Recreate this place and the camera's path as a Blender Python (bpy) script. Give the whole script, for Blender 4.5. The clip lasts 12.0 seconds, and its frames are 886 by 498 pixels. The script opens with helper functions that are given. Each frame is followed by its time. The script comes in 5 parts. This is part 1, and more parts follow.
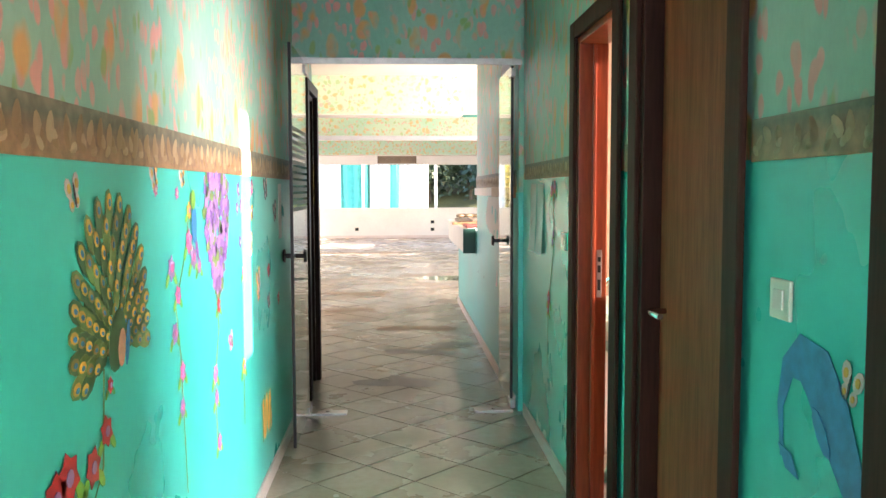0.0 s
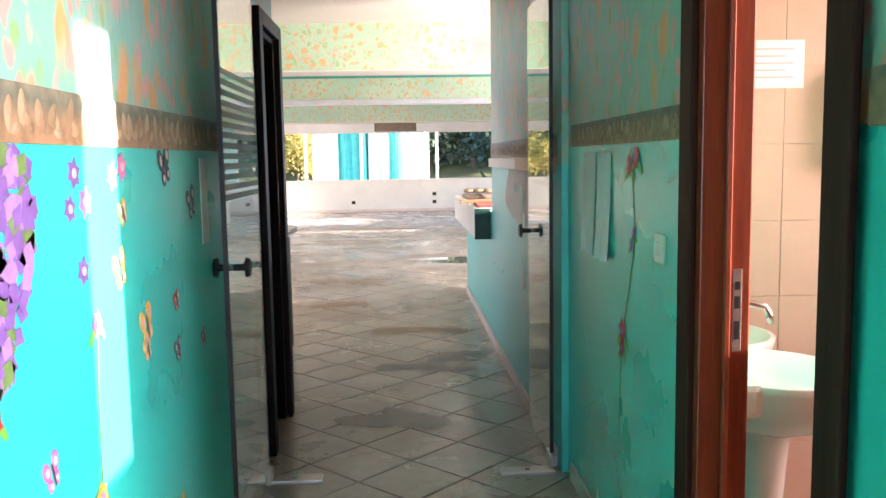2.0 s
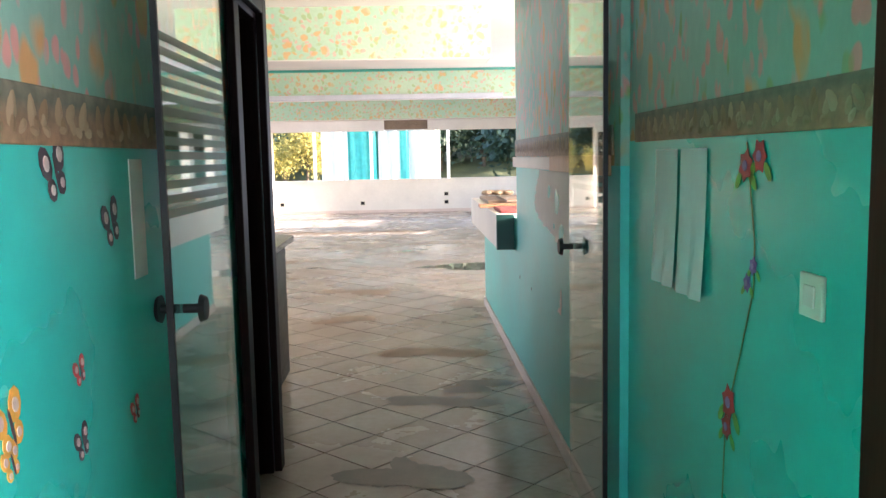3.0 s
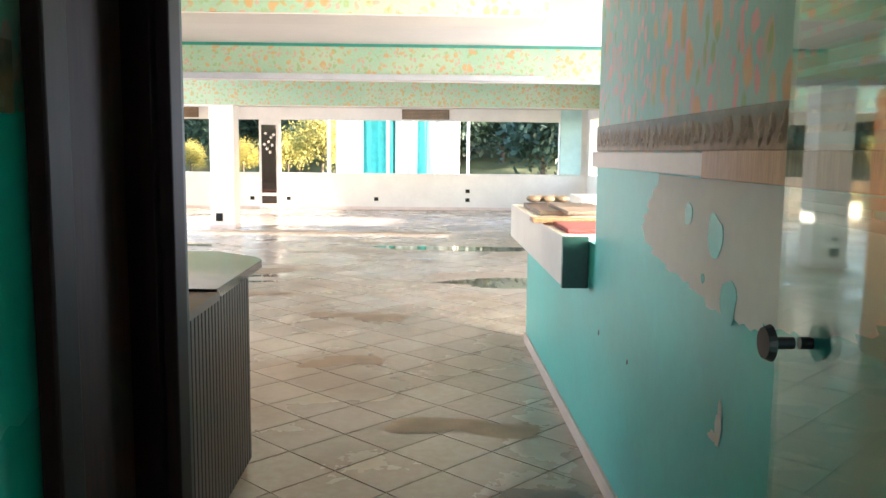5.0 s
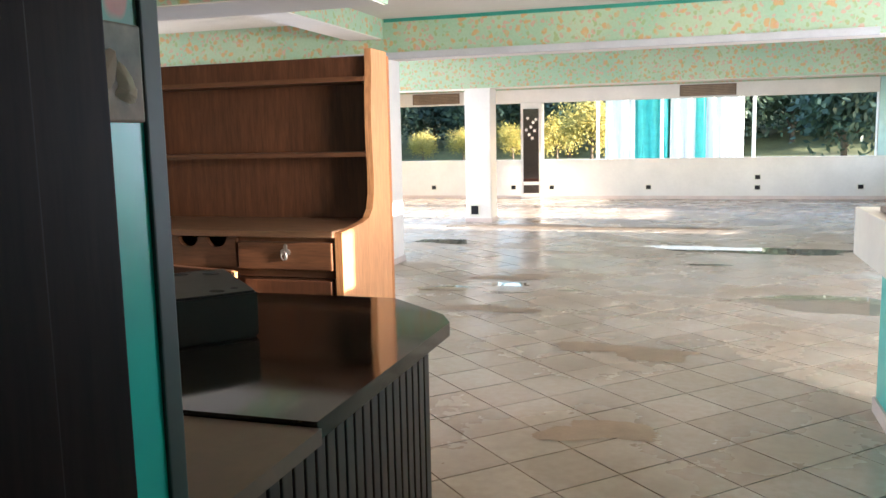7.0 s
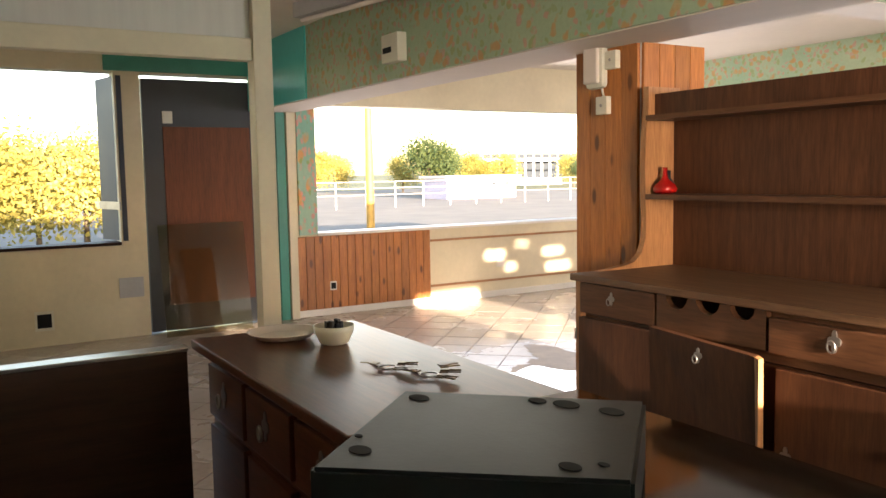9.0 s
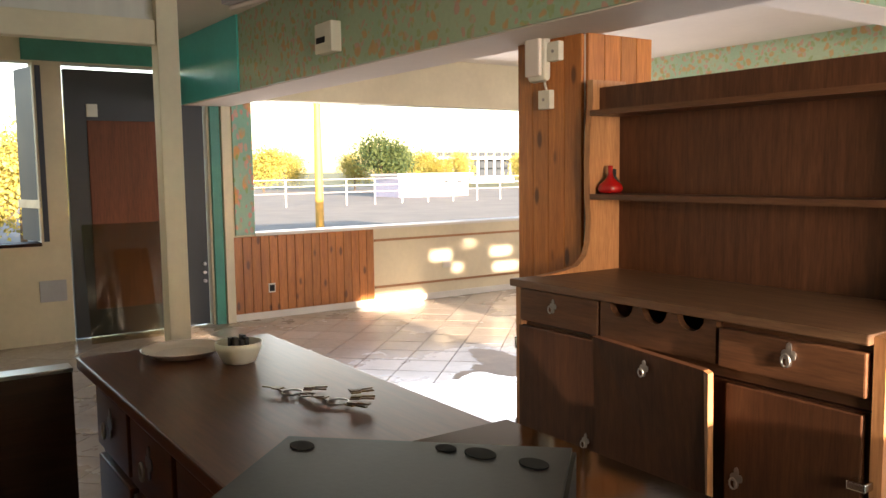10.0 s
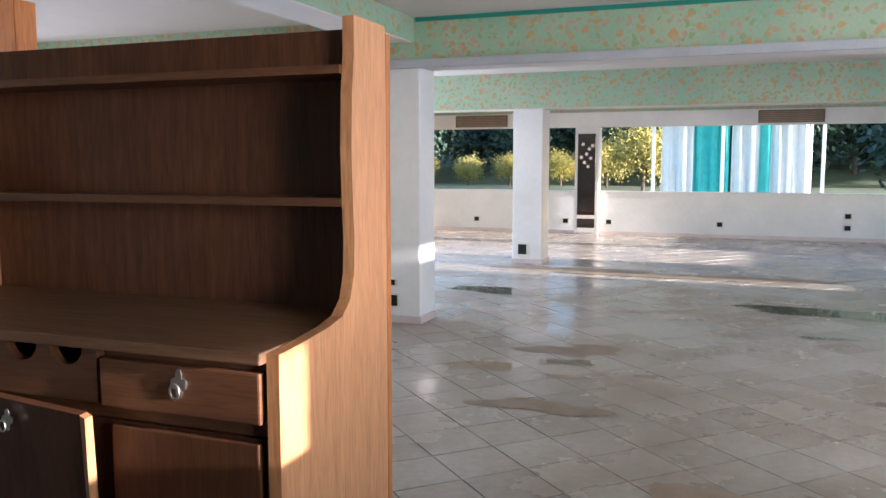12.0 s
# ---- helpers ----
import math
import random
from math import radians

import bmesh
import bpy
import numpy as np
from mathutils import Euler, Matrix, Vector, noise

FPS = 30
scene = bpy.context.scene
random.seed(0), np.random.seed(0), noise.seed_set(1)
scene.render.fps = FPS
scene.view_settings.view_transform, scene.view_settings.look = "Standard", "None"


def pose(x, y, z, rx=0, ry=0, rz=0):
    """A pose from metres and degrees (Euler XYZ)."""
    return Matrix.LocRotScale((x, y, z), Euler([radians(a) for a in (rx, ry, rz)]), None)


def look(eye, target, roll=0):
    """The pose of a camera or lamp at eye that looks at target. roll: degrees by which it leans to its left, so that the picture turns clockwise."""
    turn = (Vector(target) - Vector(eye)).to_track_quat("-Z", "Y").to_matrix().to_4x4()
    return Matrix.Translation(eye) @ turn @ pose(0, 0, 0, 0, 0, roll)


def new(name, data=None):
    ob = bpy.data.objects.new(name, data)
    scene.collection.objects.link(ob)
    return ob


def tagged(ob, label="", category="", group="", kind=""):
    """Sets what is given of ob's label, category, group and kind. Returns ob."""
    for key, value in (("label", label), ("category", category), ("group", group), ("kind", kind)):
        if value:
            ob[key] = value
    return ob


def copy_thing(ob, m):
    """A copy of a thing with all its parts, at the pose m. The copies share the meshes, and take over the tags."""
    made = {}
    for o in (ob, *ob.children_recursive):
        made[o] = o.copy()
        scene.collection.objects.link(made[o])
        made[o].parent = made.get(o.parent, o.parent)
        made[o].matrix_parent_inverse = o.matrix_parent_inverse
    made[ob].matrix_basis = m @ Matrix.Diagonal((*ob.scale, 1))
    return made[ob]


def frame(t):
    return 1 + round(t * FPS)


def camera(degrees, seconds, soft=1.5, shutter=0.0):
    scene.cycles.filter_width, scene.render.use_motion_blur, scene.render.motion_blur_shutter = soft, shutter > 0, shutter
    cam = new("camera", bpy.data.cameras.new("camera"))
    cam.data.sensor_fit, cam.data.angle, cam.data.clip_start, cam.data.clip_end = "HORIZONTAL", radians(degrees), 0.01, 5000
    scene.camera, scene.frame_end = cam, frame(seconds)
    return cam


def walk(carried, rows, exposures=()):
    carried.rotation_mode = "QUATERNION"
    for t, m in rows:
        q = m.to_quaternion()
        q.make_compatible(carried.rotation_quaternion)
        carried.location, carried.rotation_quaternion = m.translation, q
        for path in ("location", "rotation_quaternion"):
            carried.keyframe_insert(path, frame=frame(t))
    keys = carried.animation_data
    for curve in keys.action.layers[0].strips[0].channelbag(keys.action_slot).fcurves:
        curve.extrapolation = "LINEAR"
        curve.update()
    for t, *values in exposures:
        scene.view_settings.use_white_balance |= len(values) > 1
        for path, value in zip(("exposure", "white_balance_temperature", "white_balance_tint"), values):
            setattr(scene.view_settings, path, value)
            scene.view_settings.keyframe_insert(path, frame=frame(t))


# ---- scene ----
cam = camera(56.3, 12.0)
PATH = [
    (0, (0.331, 0.378, 1.368), (0.438, 2.370, 1.225), -0.15),
    (0.5, (0.265, 0.676, 1.387), (0.347, 2.665, 1.199), -0.95),
    (1, (0.333, 1.072, 1.391), (0.408, 3.061, 1.192), -1.15),
    (1.5, (0.330, 1.497, 1.366), (0.408, 3.484, 1.155), -0.85),
    (2, (0.371, 1.883, 1.388), (0.473, 3.868, 1.170), -0.95),
    (2.5, (0.417, 2.279, 1.389), (0.506, 4.265, 1.175), 0.25),
    (3, (0.370, 2.683, 1.391), (0.446, 4.669, 1.170), -1.14),
    (3.2, (0.352, 2.811, 1.364), (0.425, 4.798, 1.144), -1.04),
    (4.8, (0.323, 4.291, 1.371), (0.370, 6.276, 1.130), 0.56),
    (5, (0.321, 4.464, 1.377), (0.363, 6.450, 1.143), 0.56),
    (5.5, (0.263, 4.905, 1.368), (0.291, 6.888, 1.110), -0.04),
    (6, (0.293, 5.316, 1.349), (0.235, 7.294, 1.057), -0.34),
    (6.5, (0.297, 5.695, 1.354), (0.015, 7.652, 1.055), -0.45),
    (7, (0.225, 6.034, 1.377), (-0.369, 7.925, 1.110), -1.19),
    (7.5, (0.229, 6.359, 1.383), (-0.798, 8.061, 1.162), -1.28),
    (7.7, (0.214, 6.457, 1.396), (-0.943, 8.074, 1.179), -1.32),
    (9.3, (-0.039, 7.084, 1.437), (-1.783, 8.046, 1.254), -0.94),
    (9.5, (-0.048, 7.118, 1.440), (-1.800, 8.064, 1.256), -0.95),
    (10, (-0.196, 7.234, 1.430), (-1.837, 8.361, 1.239), -0.76),
    (10.5, (-0.339, 7.345, 1.442), (-1.727, 8.773, 1.261), -0.22),
    (11, (-0.351, 7.467, 1.433), (-1.595, 9.022, 1.250), -0.46),
    (11.5, (-0.314, 7.657, 1.424), (-1.417, 9.315, 1.235), -0.31),
    (12, (-0.293, 7.801, 1.417), (-0.989, 9.664, 1.207), -0.01),
]
EXPOSURES = [(0.0, 3.6, 6350, 26), (2.5, 3.25, 5800, 25), (5.0, 3.45, 5850, 17), (6.5, 3.15, 5750, 16), (7.5, 3.15, 5600, 16), (9.5, 2.85, 6900, 22), (10.5, 2.6, 6450, 21), (11.5, 2.35, 5900, 19), (12.0, 2.35, 5200, 18)]
walk(cam, [(t, look(eye, target, roll)) for t, eye, target, roll in PATH], EXPOSURES)

# ---- light: a low sun from the right, clear sky ----
SUN_WAY = Vector((-1.0, 0.04, -0.15)).normalized()
world = bpy.data.worlds.new("world")
scene.world = world
world.use_nodes = True
sky = world.node_tree.nodes.new("ShaderNodeTexSky")
sky.sky_type, sky.sun_disc = "NISHITA", False
sky.sun_elevation = math.asin(-SUN_WAY.z)
sky.sun_rotation = math.atan2(-SUN_WAY.x, -SUN_WAY.y)
world.node_tree.links.new(sky.outputs[0], world.node_tree.nodes["Background"].inputs[0])
world.node_tree.nodes["Background"].inputs[1].default_value = 0.15
sun_data = bpy.data.lights.new("sun", "SUN")
sun_data.energy, sun_data.angle, sun_data.color = 5.0, radians(0.6), (1.0, 0.84, 0.62)
sun = new("sun", sun_data)
sun.matrix_world = look((30, -15, 10), tuple(Vector((30, -15, 10)) + SUN_WAY))


def skylight(name, at, way, width, height, watts, color=(0.86, 0.93, 1.0)):
    """Area lamp adding sky light; only some stand in a seen window."""
    d = bpy.data.lights.new(name, "AREA")
    d.shape, d.size, d.size_y, d.energy, d.color = "RECTANGLE", width, height, watts, color
    ob = new(name, d)
    ob.matrix_world = look(at, tuple(Vector(at) + Vector(way)))


# Unseen lamp, added to cast the bright patch on the corridor wall
skylight("sky_room_window", (3.0, -2.15, 1.4), (-1, 1.6, 0), 0.6, 1.7, 165, (1.0, 0.97, 0.9))
# Unseen fill lamps, added to brighten the washroom and the corridor
skylight("sky_bath_window", (3.05, 3.9, 1.7), (-1, 0, -0.2), 0.7, 0.8, 5.0, (1.0, 0.70, 0.60))
skylight("sky_corridor_window", (0.4, -2.45, 1.5), (0, 1, 0), 1.0, 1.8, 7)
# Unseen side room lamp, warmed to light the hutch
skylight("sky_side_window", (4.05, 7.0, 1.55), (-1, 0.15, -0.1), 1.8, 1.3, 95, (1.0, 0.9, 0.74))
# Fill lamp before an almost solid wall, added to brighten the hall
skylight("sky_hall_window", (4.05, 13.4, 1.45), (-1, -0.1, -0.1), 3.4, 1.3, 35)
# Sky light of the west window openings
skylight("sky_west_window_near", (-7.75, 12.7, 1.48), (1, -0.2, -0.1), 4.6, 1.2, 11, (1.0, 0.97, 0.92))
skylight("sky_west_window", (-7.75, 18.0, 1.5), (1, -0.45, -0.05), 3.4, 1.2, 65)


# ---- materials ----
def material(name):
    m = bpy.data.materials.new(name)
    m.use_nodes = True
    return m, m.node_tree.nodes, m.node_tree.links, m.node_tree.nodes["Principled BSDF"]


def coords(n, l, scale=(1, 1, 1)):
    geo = n.new("ShaderNodeNewGeometry")
    mp = n.new("ShaderNodeMapping")
    mp.inputs["Scale"].default_value = scale
    l.new(geo.outputs["Position"], mp.inputs[0])
    return mp.outputs[0]


def noise_node(n, l, co, scale, detail=4.0, rough=0.55):
    t = n.new("ShaderNodeTexNoise")
    t.inputs["Scale"].default_value, t.inputs["Detail"].default_value, t.inputs["Roughness"].default_value = scale, detail, rough
    l.new(co, t.inputs["Vector"])
    return t.outputs["Fac"]


def ramp(n, l, fac, stops):
    r = n.new("ShaderNodeValToRGB")
    while len(r.color_ramp.elements) < len(stops):
        r.color_ramp.elements.new(0.5)
    for e, (p, c) in zip(r.color_ramp.elements, stops):
        e.position, e.color = p, (*c, 1)
    l.new(fac, r.inputs[0])
    return r.outputs[0]


def mixed(n, l, fac, a, b, mode="MIX"):
    m = n.new("ShaderNodeMix")
    m.data_type, m.blend_type = "RGBA", mode
    for sock, v in ((m.inputs[0], fac), (m.inputs[6], a), (m.inputs[7], b)):
        if isinstance(v, (int, float)):
            sock.default_value = v
        elif isinstance(v, tuple):
            sock.default_value = (*v, 1)
        else:
            l.new(v, sock)
    return m.outputs[2]


def bumped(n, l, p, height, strength, distance=0.01):
    b = n.new("ShaderNodeBump")
    b.inputs["Strength"].default_value, b.inputs["Distance"].default_value = strength, distance
    l.new(height, b.inputs["Height"])
    l.new(b.outputs[0], p.inputs["Normal"])


def plain(name, color, rough=0.5, metal=0.0, vary=0.12, scale=3.0, bump=0.05, stretch=(1, 1, 1)):
    """A surface of one colour with stains at two scales and a fine relief."""
    m, n, l, p = material(name)
    co = coords(n, l, stretch)
    big, fine = noise_node(n, l, co, scale), noise_node(n, l, co, scale * 14)
    dark, light = tuple(c * (1 - vary) for c in color), tuple(min(1, c * (1 + vary)) for c in color)
    base = ramp(n, l, big, [(0.3, dark), (0.7, light)])
    grain = ramp(n, l, fine, [(0.25, (1 - vary * 0.7,) * 3), (0.75, (1, 1, 1))])
    l.new(mixed(n, l, 1.0, base, grain, "MULTIPLY"), p.inputs["Base Color"])
    r = n.new("ShaderNodeMapRange")
    r.inputs[3].default_value, r.inputs[4].default_value = max(0.02, rough - 0.08), min(1, rough + 0.1)
    l.new(big, r.inputs[0])
    l.new(r.outputs[0], p.inputs["Roughness"])
    p.inputs["Metallic"].default_value = metal
    bumped(n, l, p, fine, bump, 0.004)
    return m


def sponged(name, base_a, base_b, spots, scale=9.0, density=0.5, wobble=0.16, stretch=(1, 1, 1)):
    """Mint paint dabbed with warm brush spots."""
    m, n, l, p = material(name)
    co = coords(n, l, stretch)
    wob = n.new("ShaderNodeVectorMath")
    wob.operation = "ADD"
    nn = n.new("ShaderNodeTexNoise")
    nn.inputs["Scale"].default_value = scale * 0.9
    l.new(co, nn.inputs["Vector"])
    sc = n.new("ShaderNodeVectorMath")
    sc.operation = "SCALE"
    sc.inputs[3].default_value = wobble
    l.new(nn.outputs["Color"], sc.inputs[0])
    l.new(co, wob.inputs[0])
    l.new(sc.outputs[0], wob.inputs[1])
    col = ramp(n, l, noise_node(n, l, co, 1.6), [(0.35, base_a), (0.65, base_b)])
    for i, (c, s, cut) in enumerate(spots):
        off = n.new("ShaderNodeMapping")
        off.inputs["Location"].default_value = (i * 3.7, i * 1.9, i * 2.3)
        l.new(wob.outputs[0], off.inputs[0])
        v = n.new("ShaderNodeTexVoronoi")
        v.inputs["Scale"].default_value = scale * s
        l.new(off.outputs[0], v.inputs["Vector"])
        spot = ramp(n, l, v.outputs["Distance"], [(cut, (1, 1, 1)), (cut + 0.09, (0, 0, 0))])
        patch = ramp(n, l, noise_node(n, l, off.outputs[0], scale * 0.55, 3), [(density - 0.1, (0, 0, 0)), (density + 0.06, (0.85, 0.85, 0.85))])
        col = mixed(n, l, mixed(n, l, 1.0, spot, patch, "MULTIPLY"), col, c)
    fine = noise_node(n, l, co, 40)
    col = mixed(n, l, 1.0, col, ramp(n, l, fine, [(0.2, (0.86, 0.86, 0.86)), (0.8, (1, 1, 1))]), "MULTIPLY")
    l.new(col, p.inputs["Base Color"])
    p.inputs["Roughness"].default_value = 0.5
    bumped(n, l, p, fine, 0.12, 0.005)
    return m


def wood(name, dark, light, axis=2, scale=1.0, rough=0.4, knots=0.0, bump=0.08, gloss=0.5):
    """Grain runs along the axis; every piece has its own shade."""
    m, n, l, p = material(name)
    stretch = [11 * scale] * 3
    stretch[axis] = 0.9 * scale
    co = coords(n, l, tuple(stretch))
    info = n.new("ShaderNodeObjectInfo")
    shift = n.new("ShaderNodeVectorMath")
    shift.operation = "ADD"
    mul = n.new("ShaderNodeMath")
    mul.operation, mul.inputs[1].default_value = "MULTIPLY", 37.0
    l.new(info.outputs["Random"], mul.inputs[0])
    l.new(co, shift.inputs[0])
    l.new(mul.outputs[0], shift.inputs[1])
    g = noise_node(n, l, shift.outputs[0], 2.2, 8, 0.65)
    col = ramp(n, l, g, [(0.3, dark), (0.72, light)])
    fine = noise_node(n, l, shift.outputs[0], 11, 3)
    col = mixed(n, l, 1.0, col, ramp(n, l, fine, [(0.3, (0.72, 0.7, 0.68)), (0.6, (1, 1, 1))]), "MULTIPLY")
    tone = ramp(n, l, info.outputs["Random"], [(0.0, (0.84, 0.84, 0.84)), (1.0, (1.1, 1.06, 1.02))])
    col = mixed(n, l, 1.0, col, tone, "MULTIPLY")
    if knots:
        kc = coords(n, l, tuple(9.0 if i != axis else 3.4 for i in range(3)))
        v = n.new("ShaderNodeTexVoronoi")
        v.inputs["Scale"].default_value = 1.0
        l.new(kc, v.inputs["Vector"])
        col = mixed(n, l, ramp(n, l, v.outputs["Distance"], [(knots, (1, 1, 1)), (knots + 0.08, (0, 0, 0))]), col, tuple(c * 0.35 for c in dark))
    l.new(col, p.inputs["Base Color"])
    p.inputs["Roughness"].default_value = rough
    p.inputs["Specular IOR Level"].default_value = gloss
    bumped(n, l, p, g, bump, 0.004)
    return m


def glass(name, color=(0.9, 0.97, 0.95), rough=0.02):
    m, n, l, p = material(name)
    tr, gl, mx = n.new("ShaderNodeBsdfTransparent"), n.new("ShaderNodeBsdfGlossy"), n.new("ShaderNodeMixShader")
    lw, pw, fr = n.new("ShaderNodeLayerWeight"), n.new("ShaderNodeMath"), n.new("ShaderNodeMath")
    lw.inputs[0].default_value = 0.5
    pw.operation, pw.inputs[1].default_value = "POWER", 3.2
    fr.operation, fr.inputs[1].default_value, fr.inputs[2].default_value = "MULTIPLY_ADD", 0.9, 0.045
    l.new(lw.outputs["Facing"], pw.inputs[0])
    l.new(pw.outputs[0], fr.inputs[0])
    tr.inputs[0].default_value = (*color, 1)
    gl.inputs["Roughness"].default_value = rough
    l.new(fr.outputs[0], mx.inputs[0])
    l.new(tr.outputs[0], mx.inputs[1])
    l.new(gl.outputs[0], mx.inputs[2])
    l.new(mx.outputs[0], n["Material Output"].inputs[0])
    return m


def tile_material(name):
    m, n, l, p = material(name)
    co = coords(n, l)
    info = n.new("ShaderNodeObjectInfo")
    geo = n.new("ShaderNodeNewGeometry")
    rnd = n.new("ShaderNodeMath")
    rnd.operation = "ADD"
    l.new(info.outputs["Random"], rnd.inputs[0])
    l.new(geo.outputs["Random Per Island"], rnd.inputs[1])
    fr = n.new("ShaderNodeMath")
    fr.operation = "FRACT"
    l.new(rnd.outputs[0], fr.inputs[0])
    col = ramp(n, l, fr.outputs[0], [(0.0, (0.39, 0.33, 0.27)), (1.0, (0.47, 0.41, 0.345))])
    dirt = noise_node(n, l, co, 0.9, 6, 0.6)
    col = mixed(n, l, 1.0, col, ramp(n, l, dirt, [(0.36, (0.74, 0.69, 0.61)), (0.6, (1, 1, 1))]), "MULTIPLY")
    fine = noise_node(n, l, co, 22, 5)
    col = mixed(n, l, 1.0, col, ramp(n, l, fine, [(0.3, (0.86, 0.85, 0.83)), (0.65, (1, 1, 1))]), "MULTIPLY")
    l.new(col, p.inputs["Base Color"])
    l.new(ramp(n, l, dirt, [(0.35, (0.38,) * 3), (0.62, (0.15,) * 3)]), p.inputs["Roughness"])
    bumped(n, l, p, fine, 0.05, 0.003)
    return m


def leaf_material(name, a, b):
    m, n, l, p = material(name)
    geo = n.new("ShaderNodeNewGeometry")
    col = ramp(n, l, geo.outputs["Random Per Island"], [(0.0, a), (1.0, b)])
    l.new(col, p.inputs["Base Color"])
    p.inputs["Roughness"].default_value = 0.6
    tl, mx = n.new("ShaderNodeBsdfTranslucent"), n.new("ShaderNodeMixShader")
    l.new(col, tl.inputs[0])
    mx.inputs[0].default_value = 0.35
    l.new(p.outputs[0], mx.inputs[1])
    l.new(tl.outputs[0], mx.inputs[2])
    l.new(mx.outputs[0], n["Material Output"].inputs[0])
    return m


def film_stripe(name):
    """Frosted self-adhesive film: half lets the view through."""
    m, n, l, p = material(name)
    tr, mx = n.new("ShaderNodeBsdfTransparent"), n.new("ShaderNodeMixShader")
    p.inputs["Base Color"].default_value, p.inputs["Roughness"].default_value = (0.46, 0.50, 0.43, 1), 0.5
    mx.inputs[0].default_value = 0.5
    l.new(tr.outputs[0], mx.inputs[1])
    l.new(p.outputs[0], mx.inputs[2])
    l.new(mx.outputs[0], n["Material Output"].inputs[0])
    return m


TEAL = plain("teal_gloss_paint", (0.03, 0.52, 0.44), 0.28, vary=0.1, scale=1.3, bump=0.08)
TEAL_LIGHT = plain("turquoise_paint", (0.07, 0.52, 0.49), 0.35, vary=0.12, scale=1.5, bump=0.08)
GREEN_TRIM = plain("green_trim_paint", (0.03, 0.24, 0.18), 0.4, vary=0.15)
CORNER_STRIP = plain("dark_green_strip", (0.02, 0.035, 0.025), 0.5, vary=0.2)
LEDGE_END = plain("dark_bottle_green_paint", (0.02, 0.085, 0.065), 0.45, vary=0.2)
ORANGE, PINK, OLIVE = (0.68, 0.30, 0.07), (0.72, 0.27, 0.24), (0.22, 0.36, 0.10)
SPONGED = sponged("sponged_mint_paint", (0.18, 0.42, 0.33), (0.30, 0.48, 0.39), [(PINK, 2.3, 0.34), (ORANGE, 0.85, 0.27), (OLIVE, 1.3, 0.17)], 10.0, 0.47, 0.07, (1, 1, 0.55))
SPONGED_BEAM = sponged("sponged_beam_paint", (0.30, 0.46, 0.31), (0.40, 0.50, 0.33), [((0.30, 0.38, 0.16), 1.25, 0.25), ((0.56, 0.30, 0.24), 1.5, 0.27), ((0.55, 0.30, 0.11), 1.05, 0.27)], 11.0, 0.43, 0.1)


def frieze_paper(name, z0, z1):
    """Printed band running from brown below to grey green above."""
    m, n, l, p = material(name)
    co = coords(n, l)
    xyz = n.new("ShaderNodeSeparateXYZ")
    l.new(co, xyz.inputs[0])
    rise = n.new("ShaderNodeMapRange")
    rise.inputs[1].default_value, rise.inputs[2].default_value = z0, z1
    l.new(xyz.outputs[2], rise.inputs[0])
    band = ramp(n, l, rise.outputs[0], [(0.0, (0.36, 0.22, 0.12)), (0.45, (0.29, 0.19, 0.11)), (0.75, (0.14, 0.15, 0.11)), (1.0, (0.22, 0.21, 0.15))])
    cloud = noise_node(n, l, co, 26, 5)
    l.new(mixed(n, l, 1.0, band, ramp(n, l, cloud, [(0.3, (0.55, 0.55, 0.52)), (0.66, (1.1, 1.05, 1.0))]), "MULTIPLY"), p.inputs["Base Color"])
    p.inputs["Roughness"].default_value = 0.55
    bumped(n, l, p, cloud, 0.15, 0.004)
    return m


FRIEZE = frieze_paper("leaf_frieze_paper", 1.425, 1.53)
FRIEZE_LOW = frieze_paper("leaf_frieze_paper_faded", 1.385, 1.5)
PLASTER = plain("white_wall_plaster", (0.74, 0.71, 0.66), 0.7, vary=0.08, scale=1.4, bump=0.1)
CREAM = plain("cream_wall_paint", (0.70, 0.62, 0.45), 0.65, vary=0.1, scale=1.4)
CEILING = plain("ceiling_paint", (0.70, 0.64, 0.57), 0.8, vary=0.06, scale=0.9)
SKIRT = plain("pale_skirting_tile", (0.62, 0.52, 0.47), 0.35, vary=0.1)
GROUT = plain("dark_grout", (0.16, 0.13, 0.10), 0.75, vary=0.2)
TILE = tile_material("beige_floor_tile")
PINE = wood("varnished_pine", (0.34, 0.11, 0.02), (0.55, 0.21, 0.045), 2, 1.0, 0.4, 0.11)
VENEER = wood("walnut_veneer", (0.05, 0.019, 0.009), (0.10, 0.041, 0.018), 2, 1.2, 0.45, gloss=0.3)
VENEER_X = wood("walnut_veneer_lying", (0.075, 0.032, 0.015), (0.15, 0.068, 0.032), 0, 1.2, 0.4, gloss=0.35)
# Lightened for dust and for the sunlight that falls on the worktop
LIT_DUSTY_VENEER = wood("lit_dusty_walnut_worktop", (0.13, 0.062, 0.03), (0.25, 0.135, 0.07), 0, 1.2, 0.5)
# Pale raw wood; on the hutch it puts sunlight into the veneer colour
PALE_OR_LIT_WOOD = wood("pale_wood_and_lit_veneer", (0.36, 0.17, 0.07), (0.50, 0.26, 0.12), 2, 1.2, 0.4)
DESK_WOOD = wood("red_brown_desk_wood", (0.08, 0.025, 0.012), (0.14, 0.05, 0.022), 0, 1.0, 0.3, gloss=0.3)
DARK_PANEL = wood("dark_stained_panel", (0.035, 0.015, 0.009), (0.07, 0.03, 0.017), 1, 0.8, 0.45)
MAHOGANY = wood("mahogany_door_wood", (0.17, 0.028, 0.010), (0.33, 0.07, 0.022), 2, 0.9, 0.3)
